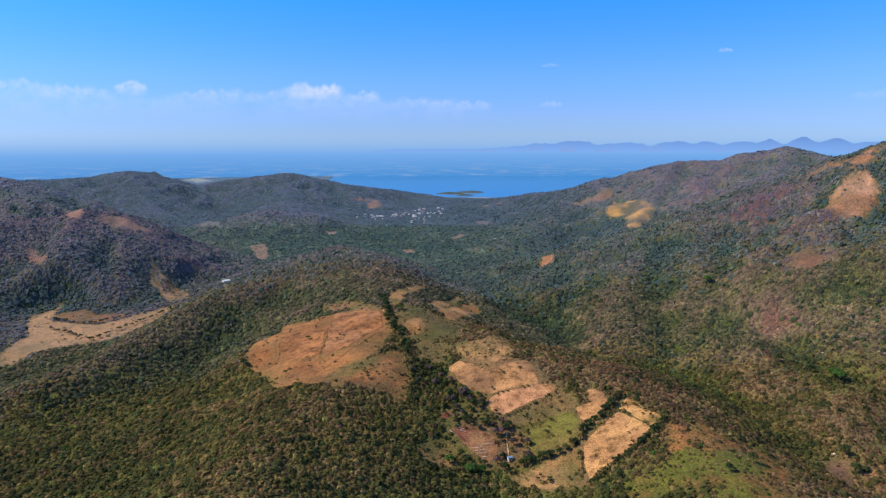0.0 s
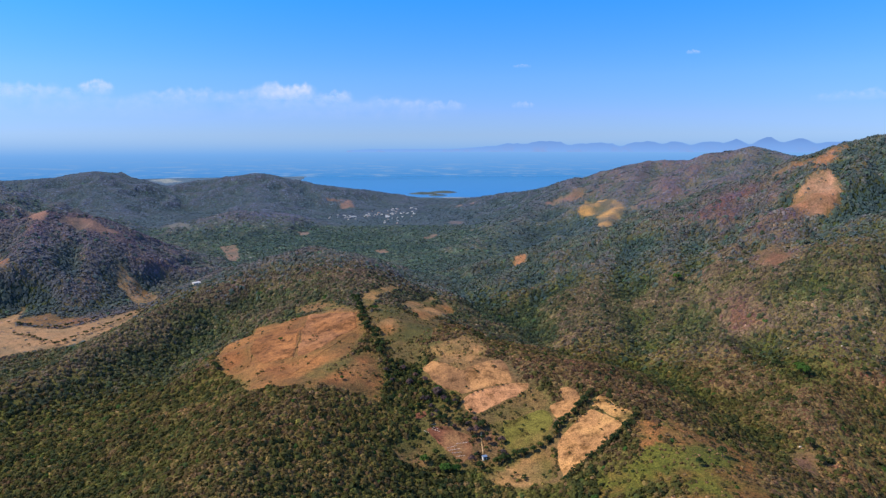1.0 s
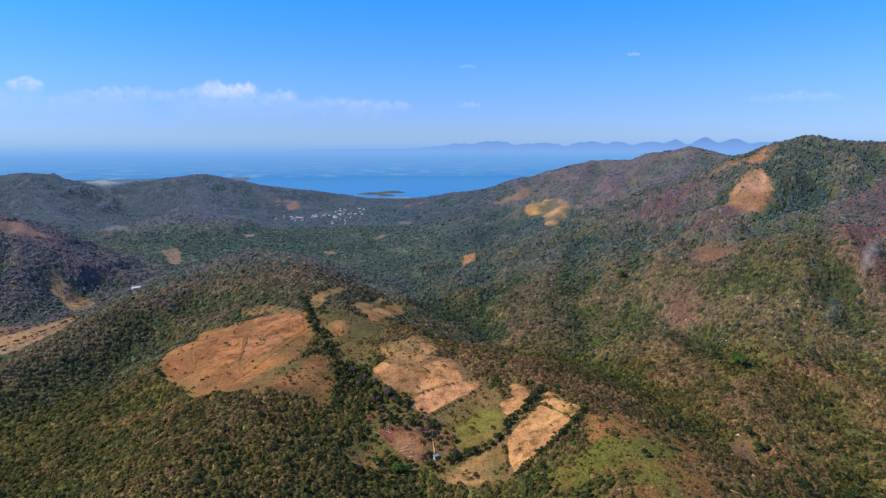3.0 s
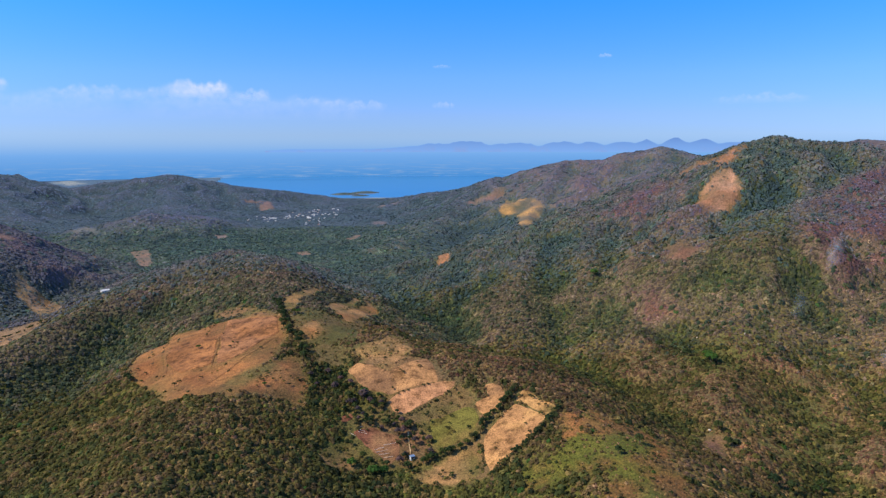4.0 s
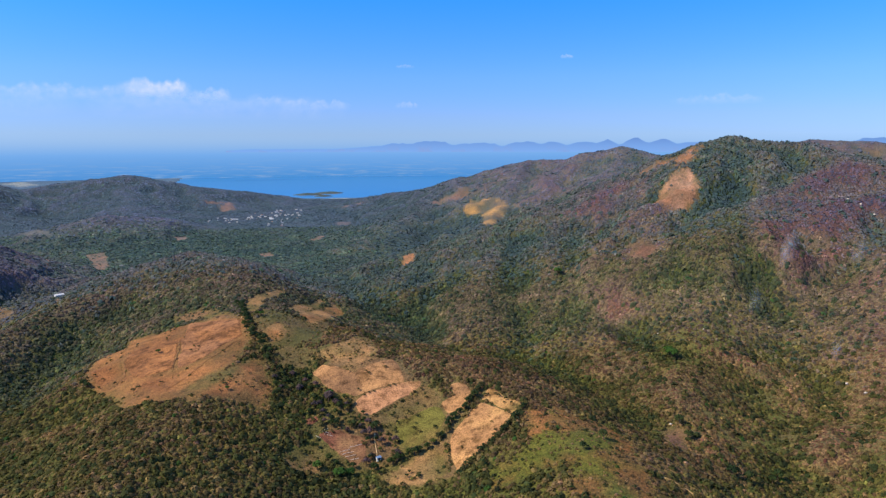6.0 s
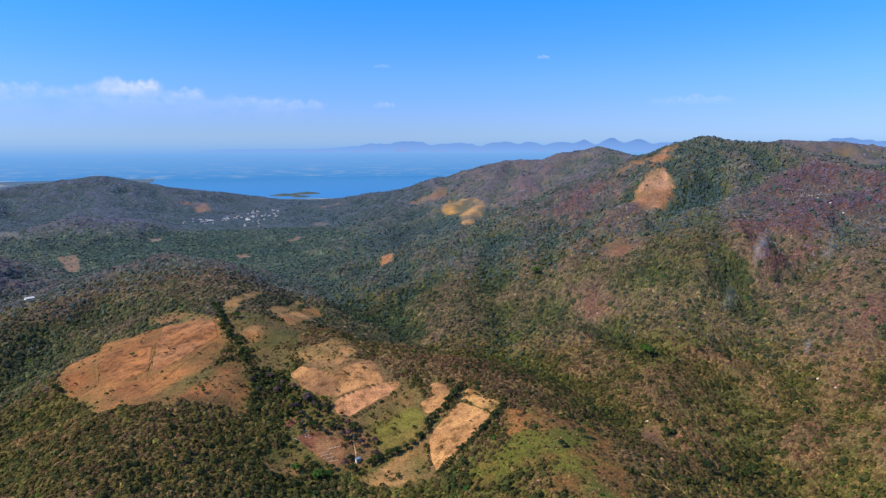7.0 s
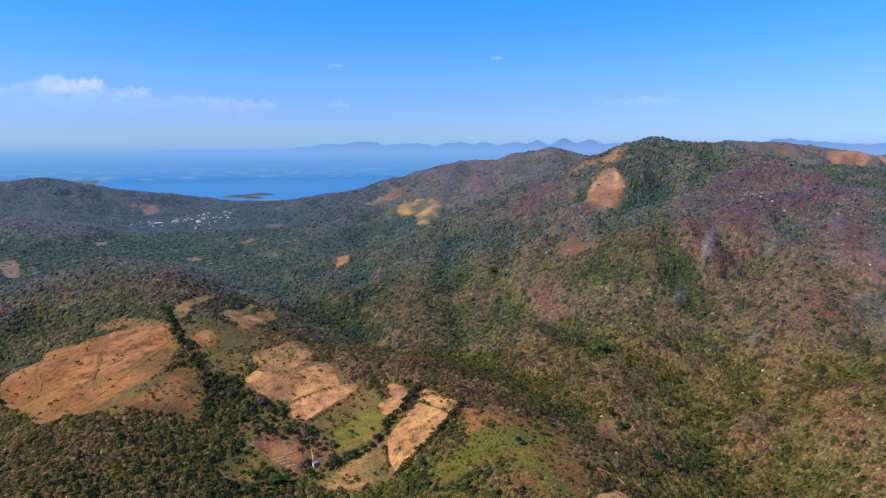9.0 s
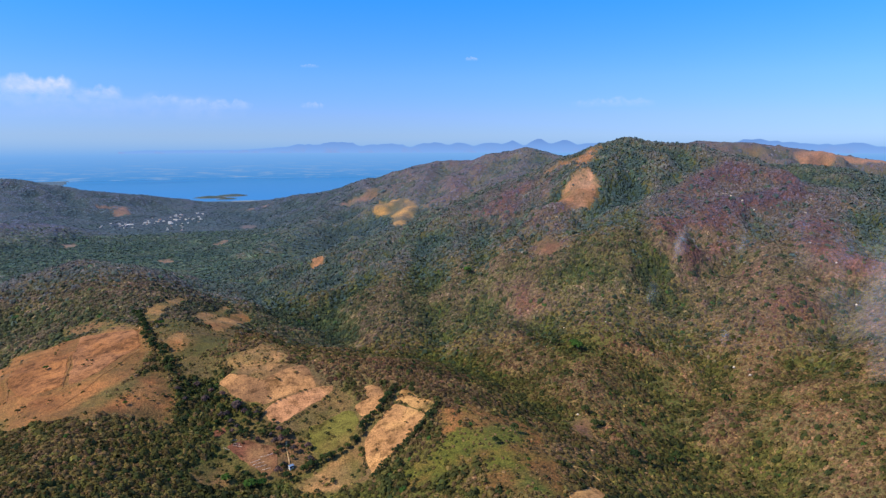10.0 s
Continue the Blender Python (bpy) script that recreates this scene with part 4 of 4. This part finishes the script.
KINDS = [tree(1, DARK, 5.2, 2.6, 18, "dark green broad-crowned tree in a hedgerow"), tree(2, GREEN, 4.6, 2.3, 16, "green rounded tree in a field hedge"),
         tree(3, LIVELY, 5.4, 3.0, 20, "bright green leafy tree among dry forest"), tree(4, DULL, 4.2, 2.1, 14, "dull olive half-bare dry-season tree"),
         tree(5, LEAFLESS, 5.6, 3.0, 20, "leafless grey-violet tree beside the farm")]
BUSHES = [tree(6, DARK, 1.9, 1.5, 9, "dark green bush at a field edge", "bush", "bush"), tree(7, DULL, 1.5, 1.4, 8, "dry olive bush in the grass", "bush", "bush"),
          tree(8, GREEN, 1.7, 1.3, 8, "green bush in the dry grass", "bush", "bush")]
placed = set()


def plant(kind, x, y, size, group):
    g = random.uniform(0, 360)
    m = stand(kind, x, y, size, g)
    if kind.name not in placed:
        placed.add(kind.name)
        kind.matrix_basis = m
        kind["group"] = group
        return kind
    return tagged(copy_thing_at(kind, m), group=group)


def copy_thing_at(kind, m):
    keep = kind.scale.copy()
    kind.scale = (1, 1, 1)
    got = copy_thing(kind, m)
    kind.scale = keep
    return got


random.seed(5)
HEDGE_MAIN = [(130, 448), (123, 441), (115, 431), (107, 424), (99, 420), (93, 411), (87, 407), (79, 403), (72, 401), (65, 400), (57, 400), (50, 397)]
HEDGE_SIDE = [(150, 410), (138, 398), (124, 386), (108, 377), (97, 369), (89, 363)]
HEDGE_LOW = [(45, 446), (54, 450), (74, 457), (80, 462)]
HEDGE_THIN = [(34, 468), (42, 469), (57, 471), (70, 473)]
HEDGE_GAP = [(91, 397), (89, 384), (86, 373)]
ROW_HILL = [(-69, 711), (-61, 661), (-52, 609), (-43, 582), (-35, 557), (-29, 532)]
for x, y in walk_line(HEDGE_MAIN, 2.6):
    plant(KINDS[random.choice((0, 0, 1, 1, 3))], x + random.uniform(-1.3, 1.3), y + random.uniform(-1.3, 1.3), random.uniform(0.7, 1.25), "hedgerow trees")
for x, y in walk_line(HEDGE_SIDE, 2.6):
    plant(BUSHES[random.choice((0, 0, 1))], x + random.uniform(-0.6, 0.6), y + random.uniform(-0.6, 0.6), random.uniform(1.1, 1.9), "hedge bushes")
for line, step in ((HEDGE_LOW, 2.4), (HEDGE_THIN, 4.0), (HEDGE_GAP, 2.2)):
    for x, y in walk_line(line, step):
        plant(BUSHES[random.choice((0, 1, 1))], x + random.uniform(-0.5, 0.5), y + random.uniform(-0.5, 0.5), random.uniform(0.3, 0.95), "hedge bushes")
for x, y in walk_line(ROW_HILL, 5.2):
    plant(KINDS[random.choice((0, 0, 1))], x + random.uniform(-3.2, 3.2), y + random.uniform(-3, 3), random.uniform(0.7, 1.3), "trees along the hill field")
for k, x, y, size in [(0, 4, 473, 1.2), (2, 16, 476, 1.0), (4, 15, 469, 1.5), (0, 22, 461, 1.0), (1, 27, 458, 0.9), (0, 45, 431, 1.1), (0, 47, 435, 0.9),
                      (0, 25, 433, 0.7), (1, 12, 409, 1.1), (2, 4, 401, 1.1), (2, 18, 392, 1.3), (2, 25, 393, 1.1), (1, 41, 395, 1.2), (0, 107, 361, 0.55),
                      (0, 79, 376, 0.45), (0, 142, 417, 0.45), (0, 38, 475, 0.4), (3, 20, 444, 0.7), (3, 31, 462, 0.9), (1, 8, 462, 1.0), (4, 36, 401, 1.0),
                      (0, -36, 577, 1.1), (1, -47, 650, 1.2), (2, -43, 648, 1.0), (2, -131, 602, 0.75), (2, -59, 483, 0.6), (0, -188, 581, 1.3), (0, -184, 577, 1.1), (3, -133, 518, 0.9), (1, -47, 654, 1.0), (0, -37, 582, 0.9),
                      (2, 327, 509, 1.9), (2, 329, 518, 1.5), (0, 316, 530, 1.5), (0, 311, 573, 1.5), (0, 268, 402, 1.4), (0, 261, 380, 1.3), (0, 261, 332, 1.5), (0, 271, 329, 1.4), (1, 304, 342, 1.6), (1, 295, 336, 1.3), (0, 401, 398, 1.3), (2, 326, 778, 1.8), (0, 378, 506, 1.2), (0, 164, 344, 0.9), (0, 184, 357, 1.2)]:
    plant(KINDS[k], x, y, size, "single trees")
for ring, count in ((BARE[-12][1], 18), (BARE[-13][1], 40), (BARE[-8][1], 34), (BARE[-7][1], 24), (BARE[-9][1], 14), (BARE[-11][1], 10), (GRASSES[0][1], 22), (BARE[0][1], 14), (FIELDS[0], 4), (FIELDS[3], 5), (FIELDS[4], 7), (FIELDS[6], 8)):
    xs, ys = [q[0] for q in ring], [q[1] for q in ring]
    tries = 0
    while count and tries < 2000:
        tries += 1
        x, y = random.uniform(min(xs), max(xs)), random.uniform(min(ys), max(ys))
        if inside(np.array(x), np.array(y), ring) and float(fbm(np.array(x), np.array(y), 26, 3, 907)) > -0.02:
            plant(BUSHES[random.choice((0, 1, 1, 2))], x, y, random.uniform(0.45, 1.25), "bushes in the clearings")
            count -= 1


# bushes along the ditch and the road in the river valley
for line, step in (([(-522, 827), (-472, 798), (-441, 778), (-425, 834), (-412, 899), (-399, 996)], 7.0), ([(-560, 880), (-480, 850), (-450, 900)], 9.0)):
    for x, y in walk_line(line, step):
        plant(BUSHES[0], x + random.uniform(-2, 2), y + random.uniform(-2, 2), random.uniform(1.0, 2.4), "bushes by the dry river")
# trees round the farmyard
done = 0
while done < 34:
    x, y = random.uniform(-6, 58), random.uniform(392, 468)
    if inside(np.array(x), np.array(y), BARE[-12][1]) and not any(inside(np.array(x), np.array(y), q) for q in FIELDS) and math.hypot(x - 45, y - 405) > 5:
        plant(KINDS[random.choice((0, 0, 1, 3, 3, 4))], x, y, random.uniform(0.5, 1.0), "trees round the farmyard")
        done += 1
# thicker growth between the yard and the stubble, and scrub on the rough grass beside it
for ring, count, kinds_, low, high, group in (([(-26, 524), (3, 513), (6, 493), (17, 478), (32, 464), (33, 450), (16, 442), (1, 457), (-10, 459), (-26, 470)], 60, (0, 0, 1, 1, 3, 4), 0.55, 1.05, "trees round the farmyard"),
                                              ([(3, 446), (16, 438), (36, 435), (46, 429), (45, 442), (33, 449)], 30, (0, 1, 3, 3, 4), 0.4, 0.85, "trees round the farmyard"),
                                              ([(-17, 426), (-1, 430), (7, 421), (18, 405), (10, 400), (-9, 396)], 7, (1, 3, 3, 4), 0.4, 0.8, "trees round the farmyard")):
    xs, ys = [q[0] for q in ring], [q[1] for q in ring]
    tries = 0
    while count and tries < 3000:
        tries += 1
        x, y = random.uniform(min(xs), max(xs)), random.uniform(min(ys), max(ys))
        if inside(np.array(x), np.array(y), ring) and not any(inside(np.array(x), np.array(y), q) for q in FIELDS):
            plant(KINDS[random.choice(kinds_)], x, y, random.uniform(low, high), group)
            count -= 1


# ---- worn lines: ditches, field edges and a track ----
def worn_line(points, width, colour, label):
    p = np.array(walk_line(points, 1.5), float)
    p = p + np.stack([fbm(p[:, 0], p[:, 1], 14, 3, 71), fbm(p[:, 0], p[:, 1], 14, 3, 73)], 1) * 1.6
    d = np.gradient(p, axis=0)
    d /= np.linalg.norm(d, axis=1)[:, None]
    side = np.stack([-d[:, 1], d[:, 0]], 1) * width / 2 * (1 + 0.35 * fbm(p[:, 0], p[:, 1], 6, 2, 77))[:, None]
    rows = np.stack([p - side, p, p + side])
    x, y = rows[..., 0].ravel(), rows[..., 1].ravel()
    z = ground_at(x, y) + 0.53
    ob = link_mesh("track", np.stack([x, y, z], 1), grid_faces(3, len(p)), FIELD, np.tile(np.array(colour), (len(x), 1)))
    return tagged(ob, label, "track", kind="structure")


worn_line([(-115, 621), (-112, 583), (-109, 545)], 0.9, (0.17, 0.095, 0.045), "dark ditch between two cut fields")
worn_line([(-160, 603), (-151, 564)], 0.7, (0.18, 0.10, 0.05), "dark ditch in the cut hillside")
worn_line([(-55, 591), (-69, 570), (-82, 549), (-93, 525), (-107, 500)], 0.7, (0.22, 0.125, 0.06), "brown worn edge of the hillside field")
worn_line([(153, 411), (162, 406), (171, 391), (176, 376)], 0.7, (0.27, 0.15, 0.08), "pale footpath along the brow")
worn_line([(198, 313), (205, 312), (212, 304), (213, 297)], 1.6, (0.44, 0.30, 0.13), "sandy track on the slope")
worn_line([(-478, 1352), (-462, 1300), (-445, 1250), (-425, 1180)], 4.5, (0.30, 0.19, 0.11), "sandy dirt road down the valley")
worn_line([(45, 428), (44.5, 418), (43.5, 408)], 0.9, (0.46, 0.34, 0.2), "pale path to the hut")


# ---- farm ----
def box(x0, x1, y0, y1, z0, z1):
    v = [(x, y, z) for z in (z0, z1) for y in (y0, y1) for x in (x0, x1)]
    return v, [(0, 2, 3, 1), (4, 5, 7, 6), (0, 1, 5, 4), (2, 6, 7, 3), (0, 4, 6, 2), (1, 3, 7, 5)]


def gable(x0, x1, y0, y1, z, rise_, eave, thick):
    """A pitched roof with thickness and eaves, the ridge along x."""
    ym = (y0 + y1) / 2
    prof = [(y0 - eave, z - 0.1), (ym, z + rise_), (y1 + eave, z - 0.1), (y1 + eave, z - 0.1 + thick), (ym, z + rise_ + thick), (y0 - eave, z - 0.1 + thick)]
    v = [(x, y, h) for x in (x0 - eave, x1 + eave) for y, h in prof]
    f = [(0, 1, 7, 6), (1, 2, 8, 7), (2, 3, 9, 8), (3, 4, 10, 9), (4, 5, 11, 10), (5, 0, 6, 11), (0, 5, 4, 1), (1, 4, 3, 2), (6, 7, 10, 11), (7, 8, 9, 10)]
    return v, f


def house(x, y, turn, long, deep, wall_h, wall_mat, roof_mat, label, category="house", name="house"):
    top = new(name)
    z = float(ground_at(x, y))
    top.matrix_basis = pose(x, y, z + 0.2, 0, 0, turn)
    a, b_, t_ = long / 2, deep / 2, 0.18
    part("wall", *box(-a, a, -b_, -b_ + t_, -1.5, wall_h), wall_mat, top)
    part("wall", *box(-a, a, b_ - t_, b_, -1.5, wall_h), wall_mat, top)
    part("wall", *box(-a, -a + t_, -b_ + t_, b_ - t_, -1.5, wall_h), wall_mat, top)
    part("wall", *box(a - t_, a, -b_ + t_, b_ - t_, -1.5, wall_h), wall_mat, top)
    part("roof", *gable(-a, a, -b_, b_, wall_h, deep * 0.22, 0.35, 0.12), roof_mat, top)
    part("door", *box(-0.45, 0.45, -b_ - 0.04, -b_ - 0.003, 0.0, 1.95), WOOD, top)
    for side in (-1, 1):
        part("window", *box(side * 0.62 * a - 0.4, side * 0.62 * a + 0.4, -b_ - 0.03, -b_ - 0.003, 0.95, 1.75), SHUTTER, top)
    return tagged(top, label, category)


house(44.6, 404.6, 20, 2.8, 2.2, 2.1, WHITEWASH, BLUE_ROOF, "small whitewashed hut with a blue sheet roof", "hut", "hut")
house(-311, 903, 35, 10, 6, 3.0, WHITEWASH, METAL_ROOF, "white house with a pale roof by the dry river")


def stone_row(x0, y0, x1, y1, seed):
    g = np.random.default_rng(seed)
    n_ = max(4, int(math.hypot(x1 - x0, y1 - y0) / 0.5))
    top = new("stone_row")
    top.matrix_basis = pose(x0, y0, float(ground_at(x0, y0)) + 0.2)
    for k in range(n_):
        x, y = x0 + (x1 - x0) * k / n_, y0 + (y1 - y0) * k / n_
        at = (x - x0 + g.uniform(-0.15, 0.15), y - y0 + g.uniform(-0.15, 0.15), float(ground_at(x, y) - ground_at(x0, y0)) + 0.12)
        part("stone", (ICO_V + g.normal(0, 0.15, ICO_V.shape)) * g.uniform(0.16, 0.3) + np.array(at), ICO_F, STONE, top)
    return tagged(top, "low row of pale stones on the earth yard", "stones", group="stone rows in the yard")


for k, (x0, y0, x1, y1) in enumerate([(4, 433, 8, 430), (9, 436, 15, 433), (10, 433.5, 16, 431), (13, 438, 9, 437), (27, 419, 37, 420), (20, 416, 27, 417), (21, 413.5, 29, 414.5), (23, 411, 30, 411.5), (26, 408, 32, 408.5)]):
    stone_row(x0, y0, x1, y1, 50 + k)

for k, (x, y, size) in enumerate([(262, 404, 0.9), (388, 551, 0.8), (455, 443, 1.1), (352, 574, 0.8), (450, 419, 1.1), (432, 319, 0.8), (697, 664, 1.5), (748, 627, 1.4), (692, 680, 1.3), (668, 550, 1.2), (654, 504, 1.1), (621, 452, 1.1), (687, 696, 1.1)]):
    g = np.random.default_rng(80 + k)
    z = float(ground_at(x, y)) + 0.9 * size
    rock = link_mesh("rock", (ICO_V + g.normal(0, 0.16, ICO_V.shape)) * size * np.array((1.3, 1, 0.9)) + np.array((x, y, z)), ICO_F, STONE, smooth=False)
    tagged(rock, "pale boulder showing among dry scrub", "rock", group="pale boulders")

# ---- village by the lake ----
random.seed(9)
HOMES = [house(-225, 2265, 10, 11, 7, 3.2, WHITEWASH, METAL_ROOF, "small white village house with a pale metal roof"),
         house(-140, 2400, 60, 10, 7, 3.0, WHITEWASH, RUST_ROOF, "small white village house with a rusty roof"),
         house(-100, 2250, -20, 14, 8, 3.4, WHITEWASH, METAL_ROOF, "long white village building with a pale roof")]
for ob in HOMES:
    ob["group"] = "village houses"
made = 0
while made < 70:
    u, v = random.gauss(0, 1), random.gauss(0, 1)
    if made < 52:
        x, y = -92 + 62 * u, 2330 + 130 * v
    else:
        x, y = -250 + 30 * u, 2270 + 35 * v
    z = float(ground_at(x, y))
    if z < 4 or y > 3100:
        continue
    size = random.uniform(0.42, 0.68)
    copy_thing(HOMES[random.choice((0, 0, 1, 2))], pose(x, y, z + 0.2, 0, 0, random.uniform(0, 180)) @ Matrix.Diagonal((size, size, size, 1)))
    made += 1


# ---- islands in the lake ----
def island(r, a, long, deep, tall, turn, seed):
    g = np.random.default_rng(seed)
    cx, cy = polar(r, a)
    n_r, n_a = 9, 40
    vs, cs = [], []
    for i in range(n_r):
        k = i / (n_r - 1)
        for j in range(n_a):
            t_ = 6.2832 * j / n_a
            w = 1 + 0.28 * float(fbm(np.array(math.cos(t_) * 40.0), np.array(math.sin(t_) * 40.0), 30, 3, seed))
            u, v = k * long * w * math.cos(t_), k * deep * w * math.sin(t_)
            c, s_ = math.cos(radians(turn)), math.sin(radians(turn))
            vs.append((cx + u * c - v * s_, cy + u * s_ + v * c, float(lake_level(r)) + tall * (1 - k ** 2) * g.uniform(0.75, 1.1) - 1.2 * k))
            cs.append((0.06, 0.085, 0.10) if k < 0.9 else (0.20, 0.17, 0.14))
    f = grid_faces(n_r, n_a + 1)
    i, j = f // (n_a + 1), f % (n_a + 1) % n_a
    ob = link_mesh("island", np.array(vs), i * n_a + j, GROUND, np.array(cs))
    return tagged(ob, "low wooded island in the lake", "island", kind="structure")


island(3640, 2.5, 95, 40, 9, 4, 3)
island(3560, 0.6, 90, 30, 10, -6, 5)
island(3480, 1.9, 55, 22, 7, 3, 7)


# ---- clouds and thin smoke ----
def veil_material(name, colour, glow):
    """A thin veil whose density is the mesh's own."""
    m = bpy.data.materials.new(name)
    m.use_nodes = True
    n, l = m.node_tree.nodes, m.node_tree.links
    n.remove(n["Principled BSDF"])
    d = n.new("ShaderNodeEmission" if glow else "ShaderNodeBsdfTranslucent")
    d.inputs["Color"].default_value = (*colour, 1)
    c = n.new("ShaderNodeBsdfTransparent")
    mix = n.new("ShaderNodeMixShader")
    a = n.new("ShaderNodeAttribute")
    a.attribute_name = "cover"
    f = texture_noise(n, l, 0.03 if glow else 0.3, 5.0, 0.6)
    k = n.new("ShaderNodeMath")
    k.operation = "MULTIPLY"
    l.new(a.outputs["Alpha"], k.inputs[0])
    l.new(ramp(n, l, f, [(0.3, (0.6, 0.6, 0.6)), (0.7, (1.2, 1.2, 1.2))]), k.inputs[1])
    l.new(k.outputs[0], mix.inputs[0])
    l.new(c.outputs[0], mix.inputs[1])
    if glow:
        l.new(d.outputs[0], mix.inputs[2])
    else:           # smoke scatters light back as well as on
        back, both = n.new("ShaderNodeBsdfDiffuse"), n.new("ShaderNodeAddShader")
        back.inputs["Color"].default_value = (*colour, 1)
        l.new(d.outputs[0], both.inputs[0])
        l.new(back.outputs[0], both.inputs[1])
        l.new(both.outputs[0], mix.inputs[2])
    l.new(mix.outputs[0], n["Material Output"].inputs["Surface"])
    return m


# clouds emit their daylight colour themselves; smoke is lit by the sun
CLOUD = veil_material("cloud", (0.66, 0.71, 0.86), True)
SMOKE = veil_material("smoke", (0.75, 0.8, 0.9), False)


def veil(name, centre, right, long, tall, seed, dense, material, label, category, kind, heaped):
    """A bank of cloud or smoke: dense in the middle, frayed outside, bulging towards its middle."""
    nu, nv = 70, 26
    U, V = np.meshgrid(np.linspace(-1, 1, nu), np.linspace(-1, 1, nv))
    u_, v_ = U.ravel(), V.ravel()
    n1 = fbm(u_ * long + 500 * seed, v_ * tall, 0.55 * tall, 5, 300 + seed)
    n2 = fbm(u_ * long + 500 * seed, v_ * 0, 0.7 * tall, 4, 340 + seed)
    if heaped:      # flat below, heaped above
        rim = np.clip((0.15 + 0.75 * (1 - u_ ** 2) * (0.55 + 0.9 * n2) - v_) * 3.0, 0, 1) * np.clip((v_ + 1) * 1.1, 0, 1)
        den = rim * np.clip(0.75 + 0.9 * n1, 0, 1) * np.clip((1 - np.abs(u_)) * 3, 0, 1)
    else:
        den = np.clip(1 - np.hypot(u_, v_), 0, 1) * np.clip(0.6 + 1.2 * n1, 0, 1)
    den = np.clip(den * dense, 0, 1)
    back = np.array((right[1], -right[0], 0)) * 0.4 * tall
    x = np.array(centre)[None] + np.array(right)[None] * (u_ * long)[:, None] + np.array((0, 0, 1))[None] * (v_ * tall)[:, None] + back[None] * ((1 - u_ ** 2) * (1 - v_ ** 2) + 0.5 * n1)[:, None]
    f = grid_faces(nv, nu)
    f = f[den[f].max(1) > 0.015]
    keep, inv = np.unique(f, return_inverse=True)
    ob = link_mesh(name, x[keep], inv.reshape(-1, 4), material, np.concatenate([np.ones((len(keep), 3)), den[keep][:, None]], 1))
    return tagged(ob, label, category, kind=kind)


for k, (a, el, long, tall, dense) in enumerate([(-10.9, 4.75, 215, 84, 0.75), (-6.7, 4.3, 120, 60, 0.4), (-25.3, 4.55, 110, 60, 0.5), (-33.0, 4.3, 330, 66, 0.3), (-28.9, 4.1, 220, 60, 0.28),
                                                (-18.5, 4.15, 290, 64, 0.3), (2.7, 3.5, 150, 44, 0.25), (9.3, 3.5, 90, 30, 0.22), (23.0, 7.4, 50, 18, 0.3), (9.2, 6.7, 70, 16, 0.25), (35.0, 3.7, 300, 44, 0.2), (-1.5, 3.7, 220, 44, 0.2), (-27.0, 3.5, 900, 120, 0.16), (-6.0, 3.4, 900, 115, 0.15), (-11.5, 4.3, 420, 90, 0.3)]):
    x, y = polar(4700.0, a)
    veil("cloud", (x, y, 270 + 4700 * math.tan(radians(el))), (math.cos(radians(a)), -math.sin(radians(a)), 0), long, tall, 3 + k, dense, CLOUD, "thin white fair-weather cloud over the horizon", "cloud", "structure", True)
for k, (x, y, size, dense) in enumerate([(532, 609, 14, 0.17), (610, 597, 13, 0.12), (473, 473, 9, 0.12), (527, 607, 12, 0.12), (460, 569, 12, 0.10), (565, 395, 60, 0.10), (476, 321, 22, 0.07), (585, 452, 38, 0.10), (622, 519, 30, 0.08), (522, 355, 40, 0.11)]):
    veil("smoke", (x, y, float(ground_at(x, y)) + size * 1.1), (0.78, -0.62, 0.25), size * 0.8, size * 1.5, 40 + k, dense, SMOKE, "thin grey-blue wisp of smoke rising from scrub", "smoke", "stuff", False)
